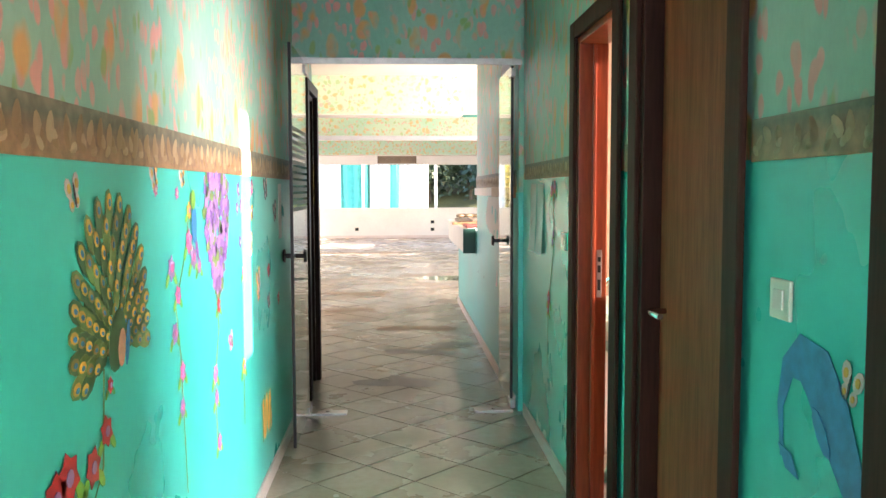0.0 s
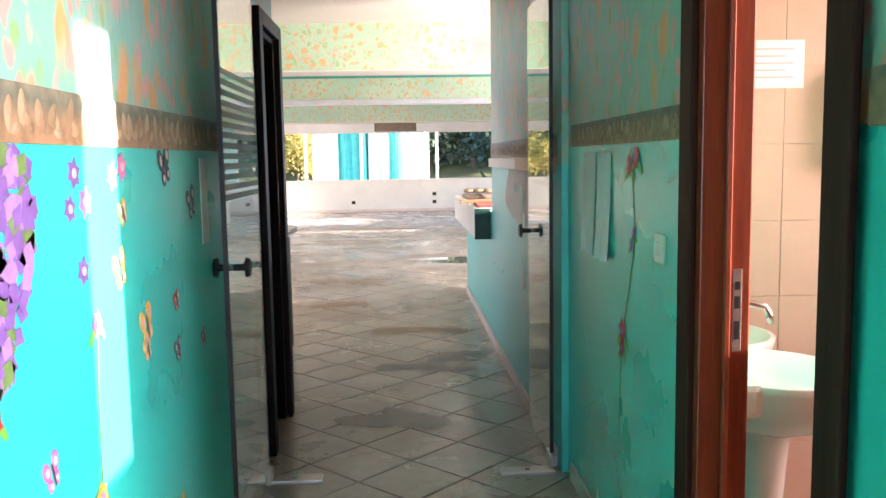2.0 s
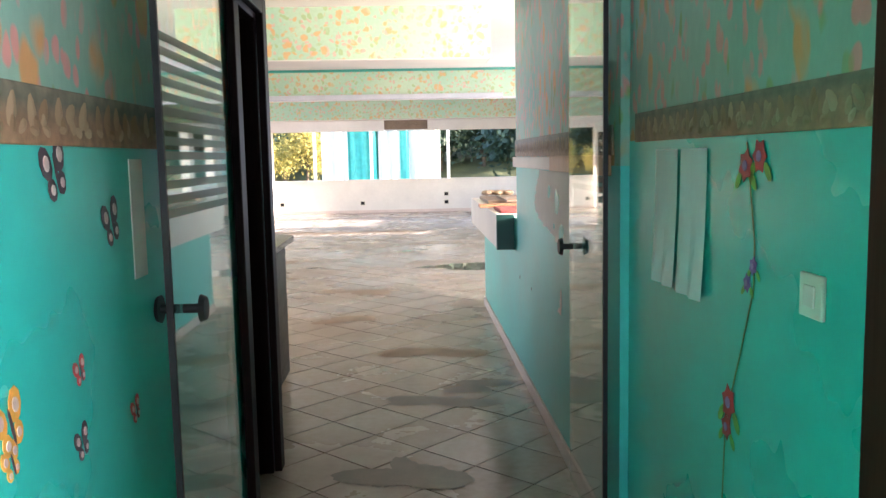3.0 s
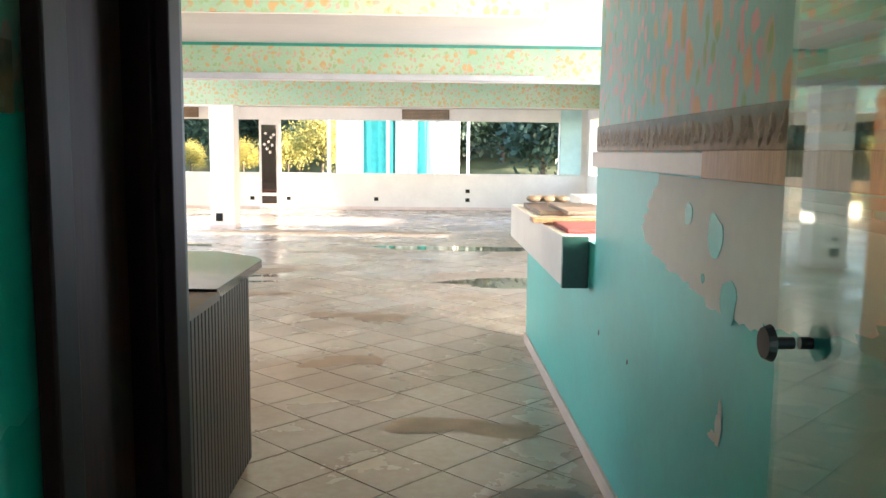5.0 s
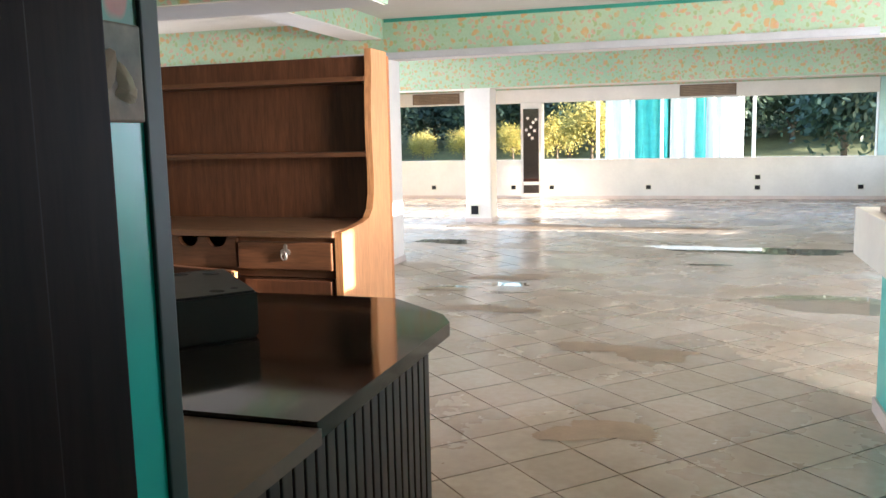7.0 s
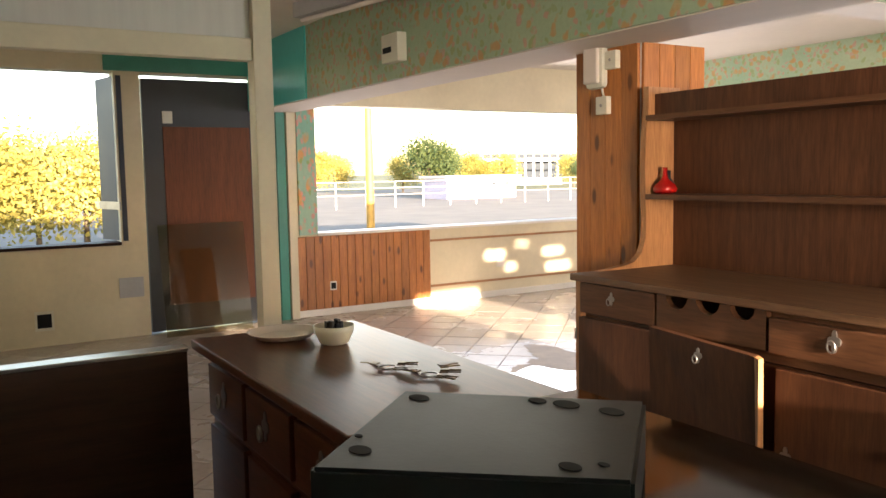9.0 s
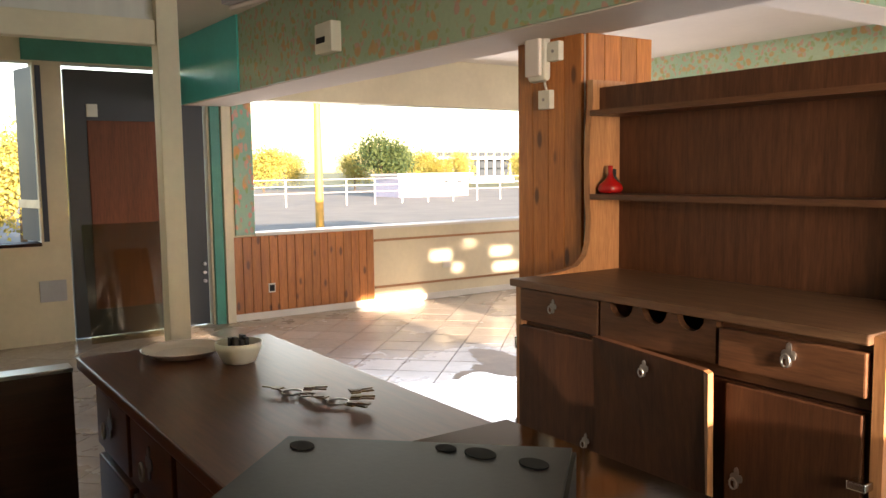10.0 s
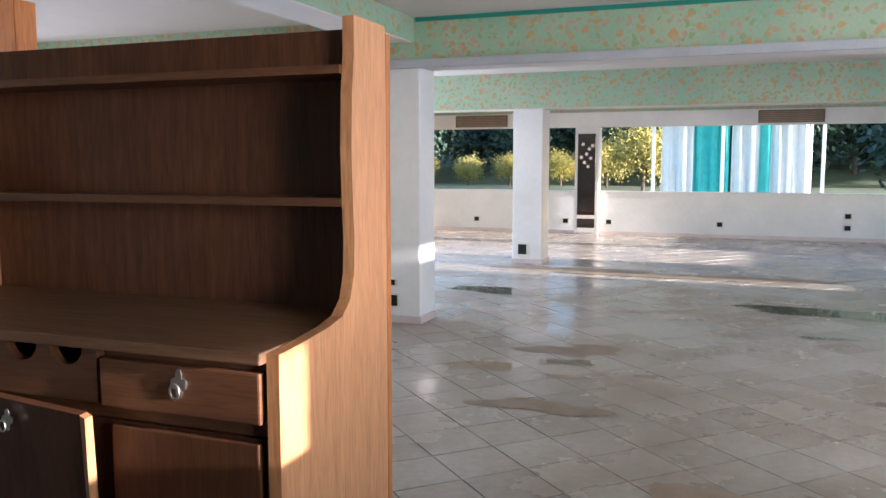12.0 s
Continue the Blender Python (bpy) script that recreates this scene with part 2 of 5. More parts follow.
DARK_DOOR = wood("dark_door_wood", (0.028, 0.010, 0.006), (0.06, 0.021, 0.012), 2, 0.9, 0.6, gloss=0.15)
CLOSET_WOOD = wood("black_brown_closet_wood", (0.010, 0.005, 0.004), (0.024, 0.011, 0.008), 2, 0.9, 0.5, gloss=0.08)
BROWN_DOOR = wood("brown_door_wood", (0.16, 0.045, 0.02), (0.27, 0.085, 0.038), 2, 0.9, 0.5, gloss=0.15)
ENTRY_PANEL = wood("dull_red_panel", (0.13, 0.042, 0.018), (0.21, 0.07, 0.03), 2, 0.9, 0.7)
SLAT = wood("dark_slat_wood", (0.022, 0.014, 0.011), (0.05, 0.034, 0.026), 2, 1.0, 0.4)
GRANITE = plain("black_polished_granite", (0.018, 0.015, 0.012), 0.02, vary=0.4, scale=9, bump=0.01)
DUSTY = plain("dusty_brown_worktop", (0.17, 0.11, 0.075), 0.42, vary=0.2)
BLACK_METAL = plain("dull_black_metal", (0.016, 0.019, 0.022), 0.45, 0.15, vary=0.25, scale=6)
# Near black, painted for the dark inside niches, sockets and holes
HOLE = plain("black_hole", (0.005, 0.005, 0.005), 0.9)
CHROME = plain("worn_chrome", (0.62, 0.60, 0.56), 0.22, 1.0, vary=0.1, scale=20)
STEEL = plain("brushed_steel", (0.42, 0.40, 0.38), 0.35, 1.0, vary=0.15, scale=14)
BRASS = plain("tarnished_brass", (0.20, 0.13, 0.06), 0.4, 0.8, vary=0.3, scale=40)
PLASTIC = plain("ivory_plastic", (0.68, 0.66, 0.55), 0.4, vary=0.05, scale=9)
GREY_PIPE = plain("grey_conduit", (0.42, 0.42, 0.44), 0.5, vary=0.1)
BLACK = plain("black_rubber", (0.012, 0.012, 0.013), 0.5, vary=0.2)
WHITE_FRAME = plain("cream_frame_paint", (0.66, 0.60, 0.44), 0.45, vary=0.08)
CERAMIC = plain("white_ceramic", (0.78, 0.70, 0.63), 0.12, vary=0.03, bump=0.0)
BATH_TILE = plain("beige_wall_tile", (0.55, 0.38, 0.29), 0.2, vary=0.06)
PAPER = plain("paper_sheet", (0.74, 0.74, 0.70), 0.7, vary=0.05)
RED = plain("red_glass", (0.36, 0.01, 0.008), 0.12, vary=0.1, bump=0.0)
GLASS = glass("clear_glass")
GLASS_DOOR = glass("door_glass", (0.80, 0.93, 0.90))
GLASS_DUSTY = glass("dusty_glass", (0.74, 0.72, 0.60), 0.03)
REEDED = plain("reeded_plastic_glass", (0.60, 0.60, 0.56), 0.35, vary=0.05, stretch=(8, 8, 0.3))
WATER = glass("puddle_water", (0.86, 0.84, 0.80), 0.015)
MUD = plain("dried_mud", (0.30, 0.22, 0.14), 0.6, vary=0.25, scale=5)
STAIN = plain("grey_floor_stain", (0.13, 0.11, 0.085), 0.4, vary=0.3, scale=7)
GRASS = plain("dry_grass_ground", (0.14, 0.15, 0.06), 0.9, vary=0.4, scale=0.3)
GRAVEL = plain("pale_gravel_yard", (0.17, 0.155, 0.13), 0.9, vary=0.15, scale=0.5)
BARK = plain("bark", (0.10, 0.075, 0.05), 0.9, vary=0.3, scale=5)
PETAL = leaf_material("printed_petal", (0.30, 0.20, 0.11), (0.50, 0.38, 0.24))
FILM = film_stripe("frosted_film")
LEAF_YELLOW = leaf_material("autumn_leaf", (0.22, 0.21, 0.05), (0.46, 0.38, 0.09))
LEAF_GREEN = leaf_material("green_leaf", (0.03, 0.06, 0.02), (0.09, 0.12, 0.035))
LEAF_DARK = leaf_material("pine_leaf", (0.035, 0.065, 0.045), (0.08, 0.125, 0.075))
LILAC_WALL = plain("lilac_render", (0.42, 0.40, 0.50), 0.8, vary=0.05)
PALE_WALL = plain("pale_render", (0.60, 0.57, 0.52), 0.8, vary=0.06)
WINDOW_DARK = plain("far_window_glass", (0.05, 0.06, 0.07), 0.15)
AQUA_CLOTH = plain("aqua_cloth", (0.10, 0.54, 0.50), 0.8, vary=0.12)
WHITE_CLOTH = plain("white_cloth", (0.80, 0.80, 0.78), 0.8, vary=0.05)
WHITE_POST = plain("white_post_paint", (0.78, 0.77, 0.74), 0.5, vary=0.05)
RUST_POLE = plain("ochre_pole_paint", (0.45, 0.26, 0.05), 0.6, vary=0.25)


# ---- builders ----
PLACE = {}


def thing(name, at, label, category, group="", kind=""):
    """An empty at a thing's base, under which its parts stand."""
    ob = new(name)
    ob.location = at
    ob.empty_display_size = 0.05
    PLACE[ob] = Vector(at)
    return tagged(ob, label, category, group, kind)


def part(name, bm, mat, parent=None, label=""):
    """Links a bmesh in world coordinates as one mesh under a thing or part."""
    data = bpy.data.meshes.new(name)
    base = PLACE[parent] if parent else Vector()
    bmesh.ops.translate(bm, vec=-base, verts=bm.verts)
    bm.to_mesh(data)
    bm.free()
    data.materials.append(mat)
    ob = new(name, data)
    ob.parent = parent
    PLACE[ob] = base.copy()
    return tagged(ob, label)


def structure(name, bm, mat, label, category):
    return tagged(part(name, bm, mat), label, category, kind="structure")


def box(x0, x1, y0, y1, z0, z1, bevel=0.0, bm=None):
    own = bm or bmesh.new()
    made = bmesh.ops.create_cube(own, size=1.0)["verts"]
    bmesh.ops.scale(own, vec=(abs(x1 - x0), abs(y1 - y0), abs(z1 - z0)), verts=made)
    bmesh.ops.translate(own, vec=((x0 + x1) / 2, (y0 + y1) / 2, (z0 + z1) / 2), verts=made)
    if bevel:
        edges = list({e for v in made for e in v.link_edges})
        bmesh.ops.bevel(own, geom=edges, offset=bevel, segments=2, affect="EDGES", profile=0.6)
    return own


def tube(a, b, r, r2=None, segments=14, bm=None):
    own = bm or bmesh.new()
    a, b = Vector(a), Vector(b)
    made = bmesh.ops.create_cone(own, cap_ends=True, segments=segments, radius1=r, radius2=r if r2 is None else r2, depth=(b - a).length)["verts"]
    turn = Vector((0, 0, 1)).rotation_difference(b - a).to_matrix()
    bmesh.ops.rotate(own, matrix=turn, verts=made)
    bmesh.ops.translate(own, vec=(a + b) / 2, verts=made)
    return own


def lathe(profile, at, segments=24, bm=None):
    """A turned body from (radius, height) pairs."""
    own = bm or bmesh.new()
    rings = [[own.verts.new((at[0] + r * math.cos(2 * math.pi * i / segments), at[1] + r * math.sin(2 * math.pi * i / segments), at[2] + z)) for i in range(segments)] for r, z in profile]
    for a, b in zip(rings, rings[1:]):
        for i in range(segments):
            f = own.faces.new((a[i], a[(i + 1) % segments], b[(i + 1) % segments], b[i]))
            f.smooth = True
    own.faces.new(rings[0][::-1])
    own.faces.new(rings[-1])
    return own


def slab(outline, d, depth, bm=None):
    """A flat outline (3D points in order) given a thickness along d."""
    own = bm or bmesh.new()
    off = Vector(d).normalized() * depth
    a = [own.verts.new(p) for p in outline]
    b = [own.verts.new(Vector(p) + off) for p in outline]
    own.faces.new(a[::-1])
    own.faces.new(b)
    k = len(a)
    for i in range(k):
        own.faces.new((a[i], a[(i + 1) % k], b[(i + 1) % k], b[i]))
    bmesh.ops.recalc_face_normals(own, faces=own.faces)
    return own


def sweep(points, r, segments=8, bm=None):
    """A round bar along points."""
    own = bm or bmesh.new()
    pts = [Vector(p) for p in points]
    rings = []
    for i, p in enumerate(pts):
        d = (pts[min(i + 1, len(pts) - 1)] - pts[max(i - 1, 0)]).normalized()
        u = d.orthogonal().normalized() if i == 0 else (u - d * u.dot(d)).normalized()
        w = d.cross(u)
        rings.append([own.verts.new(p + r * (math.cos(2 * math.pi * k / segments) * u + math.sin(2 * math.pi * k / segments) * w)) for k in range(segments)])
    for a, b in zip(rings, rings[1:]):
        for k in range(segments):
            own.faces.new((a[k], a[(k + 1) % segments], b[(k + 1) % segments], b[k])).smooth = True
    own.faces.new(rings[0][::-1])
    own.faces.new(rings[-1])
    return own


def wall(name, mat, label, x0, x1, y0, y1, z0, z1, holes=()):
    """A wall with real openings; holes are (from, to, bottom, top) along its long side."""
    along_x = x1 - x0 > y1 - y0
    a0, a1 = (x0, x1) if along_x else (y0, y1)
    cuts_a = sorted({a0, a1, *[h[0] for h in holes], *[h[1] for h in holes]})
    bm = bmesh.new()
    for p, q in zip(cuts_a, cuts_a[1:]):
        spans, z = [], z0
        for h in sorted((h for h in holes if h[0] <= p and h[1] >= q), key=lambda h: h[2]):
            if h[2] > z:
                spans.append((z, h[2]))
            z = h[3]
        if z < z1:
            spans.append((z, z1))
        for lo, hi in spans:
            box(*((p, q, y0, y1) if along_x else (x0, x1, p, q)), lo, hi, bm=bm)
    bmesh.ops.remove_doubles(bm, verts=bm.verts, dist=0.0005)
    seen = {}
    for f in list(bm.faces):
        key = tuple(round(c, 3) for c in f.calc_center_median())
        seen.setdefault(key, []).append(f)
    bmesh.ops.delete(bm, geom=[f for fs in seen.values() if len(fs) > 1 for f in fs], context="FACES_ONLY")
    return structure(name, bm, mat, label, "wall")


# ---- large structure ----
XL, XR, CEIL = -0.28, 1.09, 2.62
TOP = 2.9
# corridor
wall("wall_corridor_west", TEAL, "glossy teal painted corridor wall with flower stickers", XL - 0.14, XL, -2.5, 6.385, 0, 1.43, [(5.775, 6.31, 0, 1.43)])
wall("wall_corridor_west_upper", SPONGED, "mint corridor wall sponged with orange and pink spots", XL - 0.14, XL, -2.5, 6.385, 1.43, TOP, [(5.775, 6.31, 1.43, 2.02)])
wall("wall_end_west", TEAL, "teal end of the corridor wall beside the bar", -0.52, -0.373, 6.386, 6.86, 0, 1.4)
wall("wall_end_west_upper", SPONGED, "sponged mint end of the corridor wall", -0.52, -0.373, 6.386, 6.86, 1.4, TOP)
# The opening at y 0.48 to 1.55 is unseen, added to shape the wall patch
wall("wall_corridor_east", TEAL, "glossy teal painted corridor wall with stickers", XR, XR + 0.1, -2.5, 5.38, 0, 1.43, [(0.48, 1.55, 0, 1.43), (2.2, 2.92, 0, 1.43), (3.2, 3.83, 0, 1.43)])
wall("wall_corridor_east_upper", SPONGED, "mint corridor wall sponged with warm spots", XR, XR + 0.1, -2.5, 5.38, 1.43, TOP, [(0.48, 1.55, 1.43, 2.0), (2.2, 2.92, 1.43, 2.0), (3.2, 3.83, 1.43, 2.0)])
wall("wall_passage_east", TEAL_LIGHT, "turquoise painted wall with large patch of peeled paint", 1.06, 1.24, 5.381, 8.04, 0, 1.35)
wall("wall_passage_east_upper", SPONGED, "sponged mint upper wall above a leaf frieze", 1.06, 1.24, 5.381, 8.04, 1.35, TOP)
wall("half_wall", TEAL_LIGHT, "low turquoise wall carrying a white ledge", 1.06, 1.24, 8.04, 10.4, 0, 0.98)
wall("wall_above_glass_doors", SPONGED, "sponged mint wall above the glass double door", XL, XR - 0.031, 5.3, 5.46, 2.135, TOP)
wall("wall_corridor_end", TEAL, "teal wall closing the corridor", XL - 0.14, XR + 0.14, -2.62, -2.5, 0, TOP)
wall("wall_bar_back", CREAM, "cream wall behind the bar", -7.8, -0.521, 6.5, 6.62, 0, TOP)
# hall
wall("wall_west", CREAM, "cream window wall above a tiled floor", -8.0, -7.8, 6.3, 24.2, 0, TOP, [(6.9, 8.38, 0.85, 2.36), (8.6, 9.82, 0, 2.36), (10.25, 15.2, 0.83, 2.12), (16.0, 23.4, 0.83, 2.12)])
wall("wall_north", PLASTER, "white parapet wall under a long window opening", -8.0, 4.3, 24.0, 24.2, 0, TOP, [(-7.6, -3.58, 0.83, 2.08), (-3.1, 3.45, 0.83, 2.08)])
# Openings between y 8.7 and 14.55 are unseen slots, sized to cast sun spots
wall("wall_east", PLASTER, "plain wall with window openings and added slots that shape sun spots", 4.1, 4.3, 5.0, 24.0, 0, TOP, [(5.6, 7.9, 0.83, 2.2), (8.7, 9.4, 0.9, 1.8), (10.9, 11.7, 1.4, 1.9), (11.82, 12.08, 2.23, 2.32), (12.1, 12.24, 2.09, 2.16), (12.25, 12.42, 2.36, 2.41), (12.65, 12.95, 2.23, 2.31), (12.7, 13.05, 2.05, 2.13), (14.1, 14.55, 1.62, 1.76), (17.6, 18.2, 0.5, 2.12), (19.5, 21.5, 0.66, 2.12), (21.9, 23.75, 0.86, 2.15)])
wall("wall_kitchen_south", PLASTER, "plain wall closing the side room", 1.24, 4.1, 5.0, 5.2, 0, TOP)
# rooms off the corridor
# Both openings are unseen, added where the room lamps stand
wall("wall_rooms_east", BATH_TILE, "beige wall of the small rooms", 3.1, 3.25, -2.5, 5.0, 0, TOP, [(-2.4, -1.6, 0.5, 2.3), (3.5, 4.3, 1.2, 2.2)])
wall("wall_rooms_divide", BATH_TILE, "beige wall between the small rooms", 1.191, 3.1, 3.02, 3.12, 0, TOP)
wall("wall_rooms_south", BATH_TILE, "beige wall closing the small room", 1.191, 3.25, -2.62, -2.5, 0, TOP)

structure("ceiling", box(-8.0, 4.3, 5.46, 24.2, CEIL, CEIL + 0.1), CEILING, "plain off-white plaster ceiling", "ceiling")
structure("ceiling_corridor", box(XL, 3.1, -2.5, 5.29, CEIL, CEIL + 0.1), CEILING, "plain corridor ceiling", "ceiling")
structure("roof_slab", box(-8.4, 4.7, -2.9, 24.6, TOP, TOP + 0.15), PLASTER, "flat roof slab", "roof")

# beams with sponged faces and pale soffits
for nm, b in (("beam_near", (-7.8, -1.3, 9.6, 10.05, 2.045)), ("beam_bar", (-1.299, 1.06, 9.6, 10.05, 2.2)), ("beam_middle", (-7.8, 4.1, 14.4, 14.8, 2.22)), ("beam_far", (-7.8, 4.1, 18.95, 19.4, 2.14)), ("beam_along", (-3.4, -3.02, 10.05, 14.4, 2.42))):
    structure(nm, box(b[0], b[1], b[2], b[3], b[4], CEIL), SPONGED_BEAM, "ceiling beam sponged mint with orange and pink spots", "beam")
    structure("beam_soffit", box(b[0] + 0.01, b[1] - 0.01, b[2] + 0.02, b[3] - 0.02, b[4] - 0.006, b[4] + 0.01), CEILING, "pale underside of a ceiling beam", "trim")
structure("trim_beam_near", box(-7.8, -6.35, 9.585, 9.6, 2.045, CEIL), TEAL_LIGHT, "plain turquoise end of the beam", "trim")
structure("trim_beam_middle", box(-3.0, 4.1, 14.385, 14.4, 2.585, CEIL), GREEN_TRIM, "green painted line under the ceiling", "trim")
structure("wall_band_north", box(-7.6, 3.45, 23.975, 23.996, 2.09, 2.36), PLASTER, "cream band above the far windows", "trim")
structure("wall_band_north_upper", box(-7.8, 4.1, 23.97, 23.996, 2.364, CEIL), SPONGED_BEAM, "sponged mint band above the far windows", "trim")

# floor bed and outside ground
structure("floor", box(-7.9, 4.2, -2.6, 24.1, -0.12, -0.006), GROUT, "tiled floor of large beige diagonal tiles", "floor")
bm = bmesh.new()
bmesh.ops.create_grid(bm, x_segments=60, y_segments=60, size=900)
for v in bm.verts:
    if v.co.y > 95:
        v.co.z += max(0, min(1, (v.co.x + 90) / 60)) * min(130, (v.co.y - 95) * 0.42) * (0.75 + 0.5 * noise.noise(v.co * 0.006))
bmesh.ops.translate(bm, vec=(0, 0, -0.9), verts=bm.verts)
structure("ground", bm, GRASS, "dry grassy ground rising to a wooded hill", "ground")

# friezes, skirtings
def strip(name, mat, label, *b):
    structure(name, box(*b, 0.003), mat, label, "trim")


strip("trim_frieze_west", FRIEZE, "beige leaf-pattern frieze on the corridor wall", XL, XL + 0.006, -2.5, 5.69, 1.425, 1.53)
for y0, y1 in ((-2.5, 0.4), (1.63, 2.12), (3.0, 3.12), (3.91, 5.3)):
    strip("trim_frieze_east", FRIEZE, "beige leaf-pattern frieze on the corridor wall", XR - 0.006, XR, y0, y1, 1.425, 1.515)
strip("trim_frieze_west_end", FRIEZE_LOW, "shell and leaf frieze on the wall end", -0.373, -0.367, 6.752, 6.826, 1.4, 1.505)
strip("trim_frieze_passage", FRIEZE_LOW, "faded leaf-pattern frieze", 1.052, 1.06, 5.47, 8.035, 1.385, 1.488)
strip("trim_rail_passage", SKIRT, "pale chipped wooden rail under the frieze", 1.035, 1.06, 6.6, 8.03, 1.318, 1.381)
strip("trim_rail_raw", PALE_OR_LIT_WOOD, "raw wooden rail piece under the frieze", 1.03, 1.06, 5.5, 6.596, 1.315, 1.386)
strip("baseboard_west", SKIRT, "pale tile skirting", XL, XL + 0.012, -2.5, 5.69, 0, 0.075)
for y0, y1 in ((-2.5, 0.4), (1.63, 2.12), (3.0, 3.12), (3.91, 5.3)):
    strip("baseboard_east", SKIRT, "pale tile skirting", XR - 0.012, XR, y0, y1, 0, 0.075)
strip("baseboard_passage", SKIRT, "pale pink tile skirting along turquoise wall", 1.045, 1.06, 5.47, 10.41, 0, 0.075)
strip("baseboard_north", SKIRT, "pale skirting under the far windows", -7.8, 4.1, 23.985, 24.0, 0, 0.07)
strip("baseboard_window_wall", PLASTER, "white skirting along the window wall", -7.8, -7.785, 9.9, 23.98, 0, 0.07)
strip("trim_wall_corner", CORNER_STRIP, "dark green corner strip at the wall end", -0.525, -0.368, 6.829, 6.862, 0, TOP)
strip("window_sill_north", PLASTER, "white window sill", -7.6, 3.45, 23.97, 24.22, 0.83, 0.85)
strip("window_sill_west", PLASTER, "white window sill", -8.02, -7.77, 10.25, 15.2, 0.815, 0.845)
strip("window_sill_entry", DARK_DOOR, "dark window sill", -8.02, -7.78, 6.9, 8.38, 0.835, 0.862)


strip("trim_closet_moulding", CLOSET_WOOD, "dark stepped moulding beside the closet", -0.372, -0.315, 6.387, 6.52, 0, 2.1)
strip("trim_closet_moulding", CLOSET_WOOD, "dark stepped moulding beside the closet", -0.372, -0.335, 6.523, 6.63, 0, 2.1)
strip("trim_closet_moulding", CLOSET_WOOD, "dark stepped moulding beside the closet", -0.372, -0.352, 6.633, 6.75, 0, 2.1)


def petals(owner, x, way, y0, y1, z0, z1, seed):
    """Embossed pale lily petals printed along a frieze; way is the side they face."""
    rr_ = random.Random(seed)
    verts, faces = [], []
    h = z1 - z0
    y = y0 + 0.03
    while y < y1 - 0.04:
        for turn, ru, rv, dz in ((rr_.uniform(-0.9, 0.2), 0.13, rr_.uniform(0.22, 0.32), 0.55), (rr_.uniform(0.2, 0.9), 0.1, rr_.uniform(0.16, 0.28), 0.42), (rr_.uniform(0.8, 2.2), 0.08, 0.18, 0.25)):
            cy, cz = y + rr_.uniform(-0.012, 0.012) + turn * 0.012, z0 + h * (dz + rr_.uniform(-0.05, 0.05))
            k = len(verts)
            verts.append((x + way * 0.004, cy, cz))
            for q in range(9):
                a = 2 * math.pi * q / 9
                u, v = h * ru * math.cos(a) * (1.25 - 0.35 * math.sin(a)), h * rv * math.sin(a)
                verts.append((x + way * 0.0006, cy + u * math.cos(turn) - v * math.sin(turn), min(z1 - 0.004, max(z0 + 0.004, cz + u * math.sin(turn) + v * math.cos(turn)))))
            faces += [(k, k + 1 + q, k + 1 + (q + 1) % 9) for q in range(9)]
        y += rr_.uniform(0.05, 0.075)
    d = bpy.data.meshes.new("printed_petals")
    d.from_pydata(verts, [], faces)
    d.materials.append(PETAL)
    ob = tagged(new("printed_petals", d), kind="stuff")
    ob.parent = owner


petals(bpy.data.objects["trim_frieze_west"], XL + 0.006, 1, -0.5, 5.69, 1.425, 1.53, 1)
petals(bpy.data.objects["trim_frieze_passage"], 1.052, -1, 5.5, 8.03, 1.385, 1.488, 2)
petals(bpy.data.objects["trim_frieze_west_end"], -0.367, 1, 6.752, 6.83, 1.4, 1.505, 3)
for k, suffix in enumerate(("", ".001", ".002", ".003")):
    a, b = ((-0.4, 0.4), (1.63, 2.12), (3.0, 3.12), (3.91, 5.3))[k]
    petals(bpy.data.objects["trim_frieze_east" + suffix], XR - 0.006, -1, a, b, 1.425, 1.515, 5 + k)


# ---- corridor doors ----
def door_frame(name, mat, x, y0, y1, top, depth, label, side, arch=None, proud=0.03):
    """Jambs, head and architraves of an opening in a wall along y; side is +1 where the corridor lies at larger x."""
    f = thing(name, (x, (y0 + y1) / 2, 0), label, "door frame", kind="structure")
    xa, xb = (x - depth - 0.012, x + 0.012) if side > 0 else (x - 0.012, x + depth + 0.012)
    part("jamb", box(xa, xb, y0, y0 + 0.035, 0, top, 0.004), mat, f)
    part("jamb", box(xa, xb, y1 - 0.035, y1, 0, top, 0.004), mat, f)
    part("head", box(xa, xb, y0 + 0.036, y1 - 0.036, top - 0.035, top, 0.004), mat, f)
    arch = arch or mat
    s0, s1 = (x + 0.0125, x + proud) if side > 0 else (x - proud, x - 0.0125)
    part("architrave", box(s0, s1, y0 - 0.075, y0 + 0.01, 0, top + 0.06, 0.005), arch, f)
    part("architrave", box(s0, s1, y1 - 0.01, y1 + 0.075, 0, top + 0.06, 0.005), arch, f)
    part("architrave", box(s0, s1, y0 + 0.011, y1 - 0.011, top - 0.01, top + 0.06, 0.005), arch, f)
    return f


# Dark brown architraves: the shadow on their corridor side is in the colour
bath_frame = door_frame("door_frame_bath", MAHOGANY, XR, 3.2, 3.83, 2.0, 0.1, "reddish mahogany frame of the washroom door, architraves darkened for shade", -1, DARK_DOOR)
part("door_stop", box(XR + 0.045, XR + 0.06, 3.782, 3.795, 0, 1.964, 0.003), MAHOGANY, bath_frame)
strike = part("strike_plate", box(XR + 0.068, XR + 0.09, 3.7915, 3.7945, 0.915, 1.115, 0.001), STEEL, bath_frame, "worn steel strike plate")
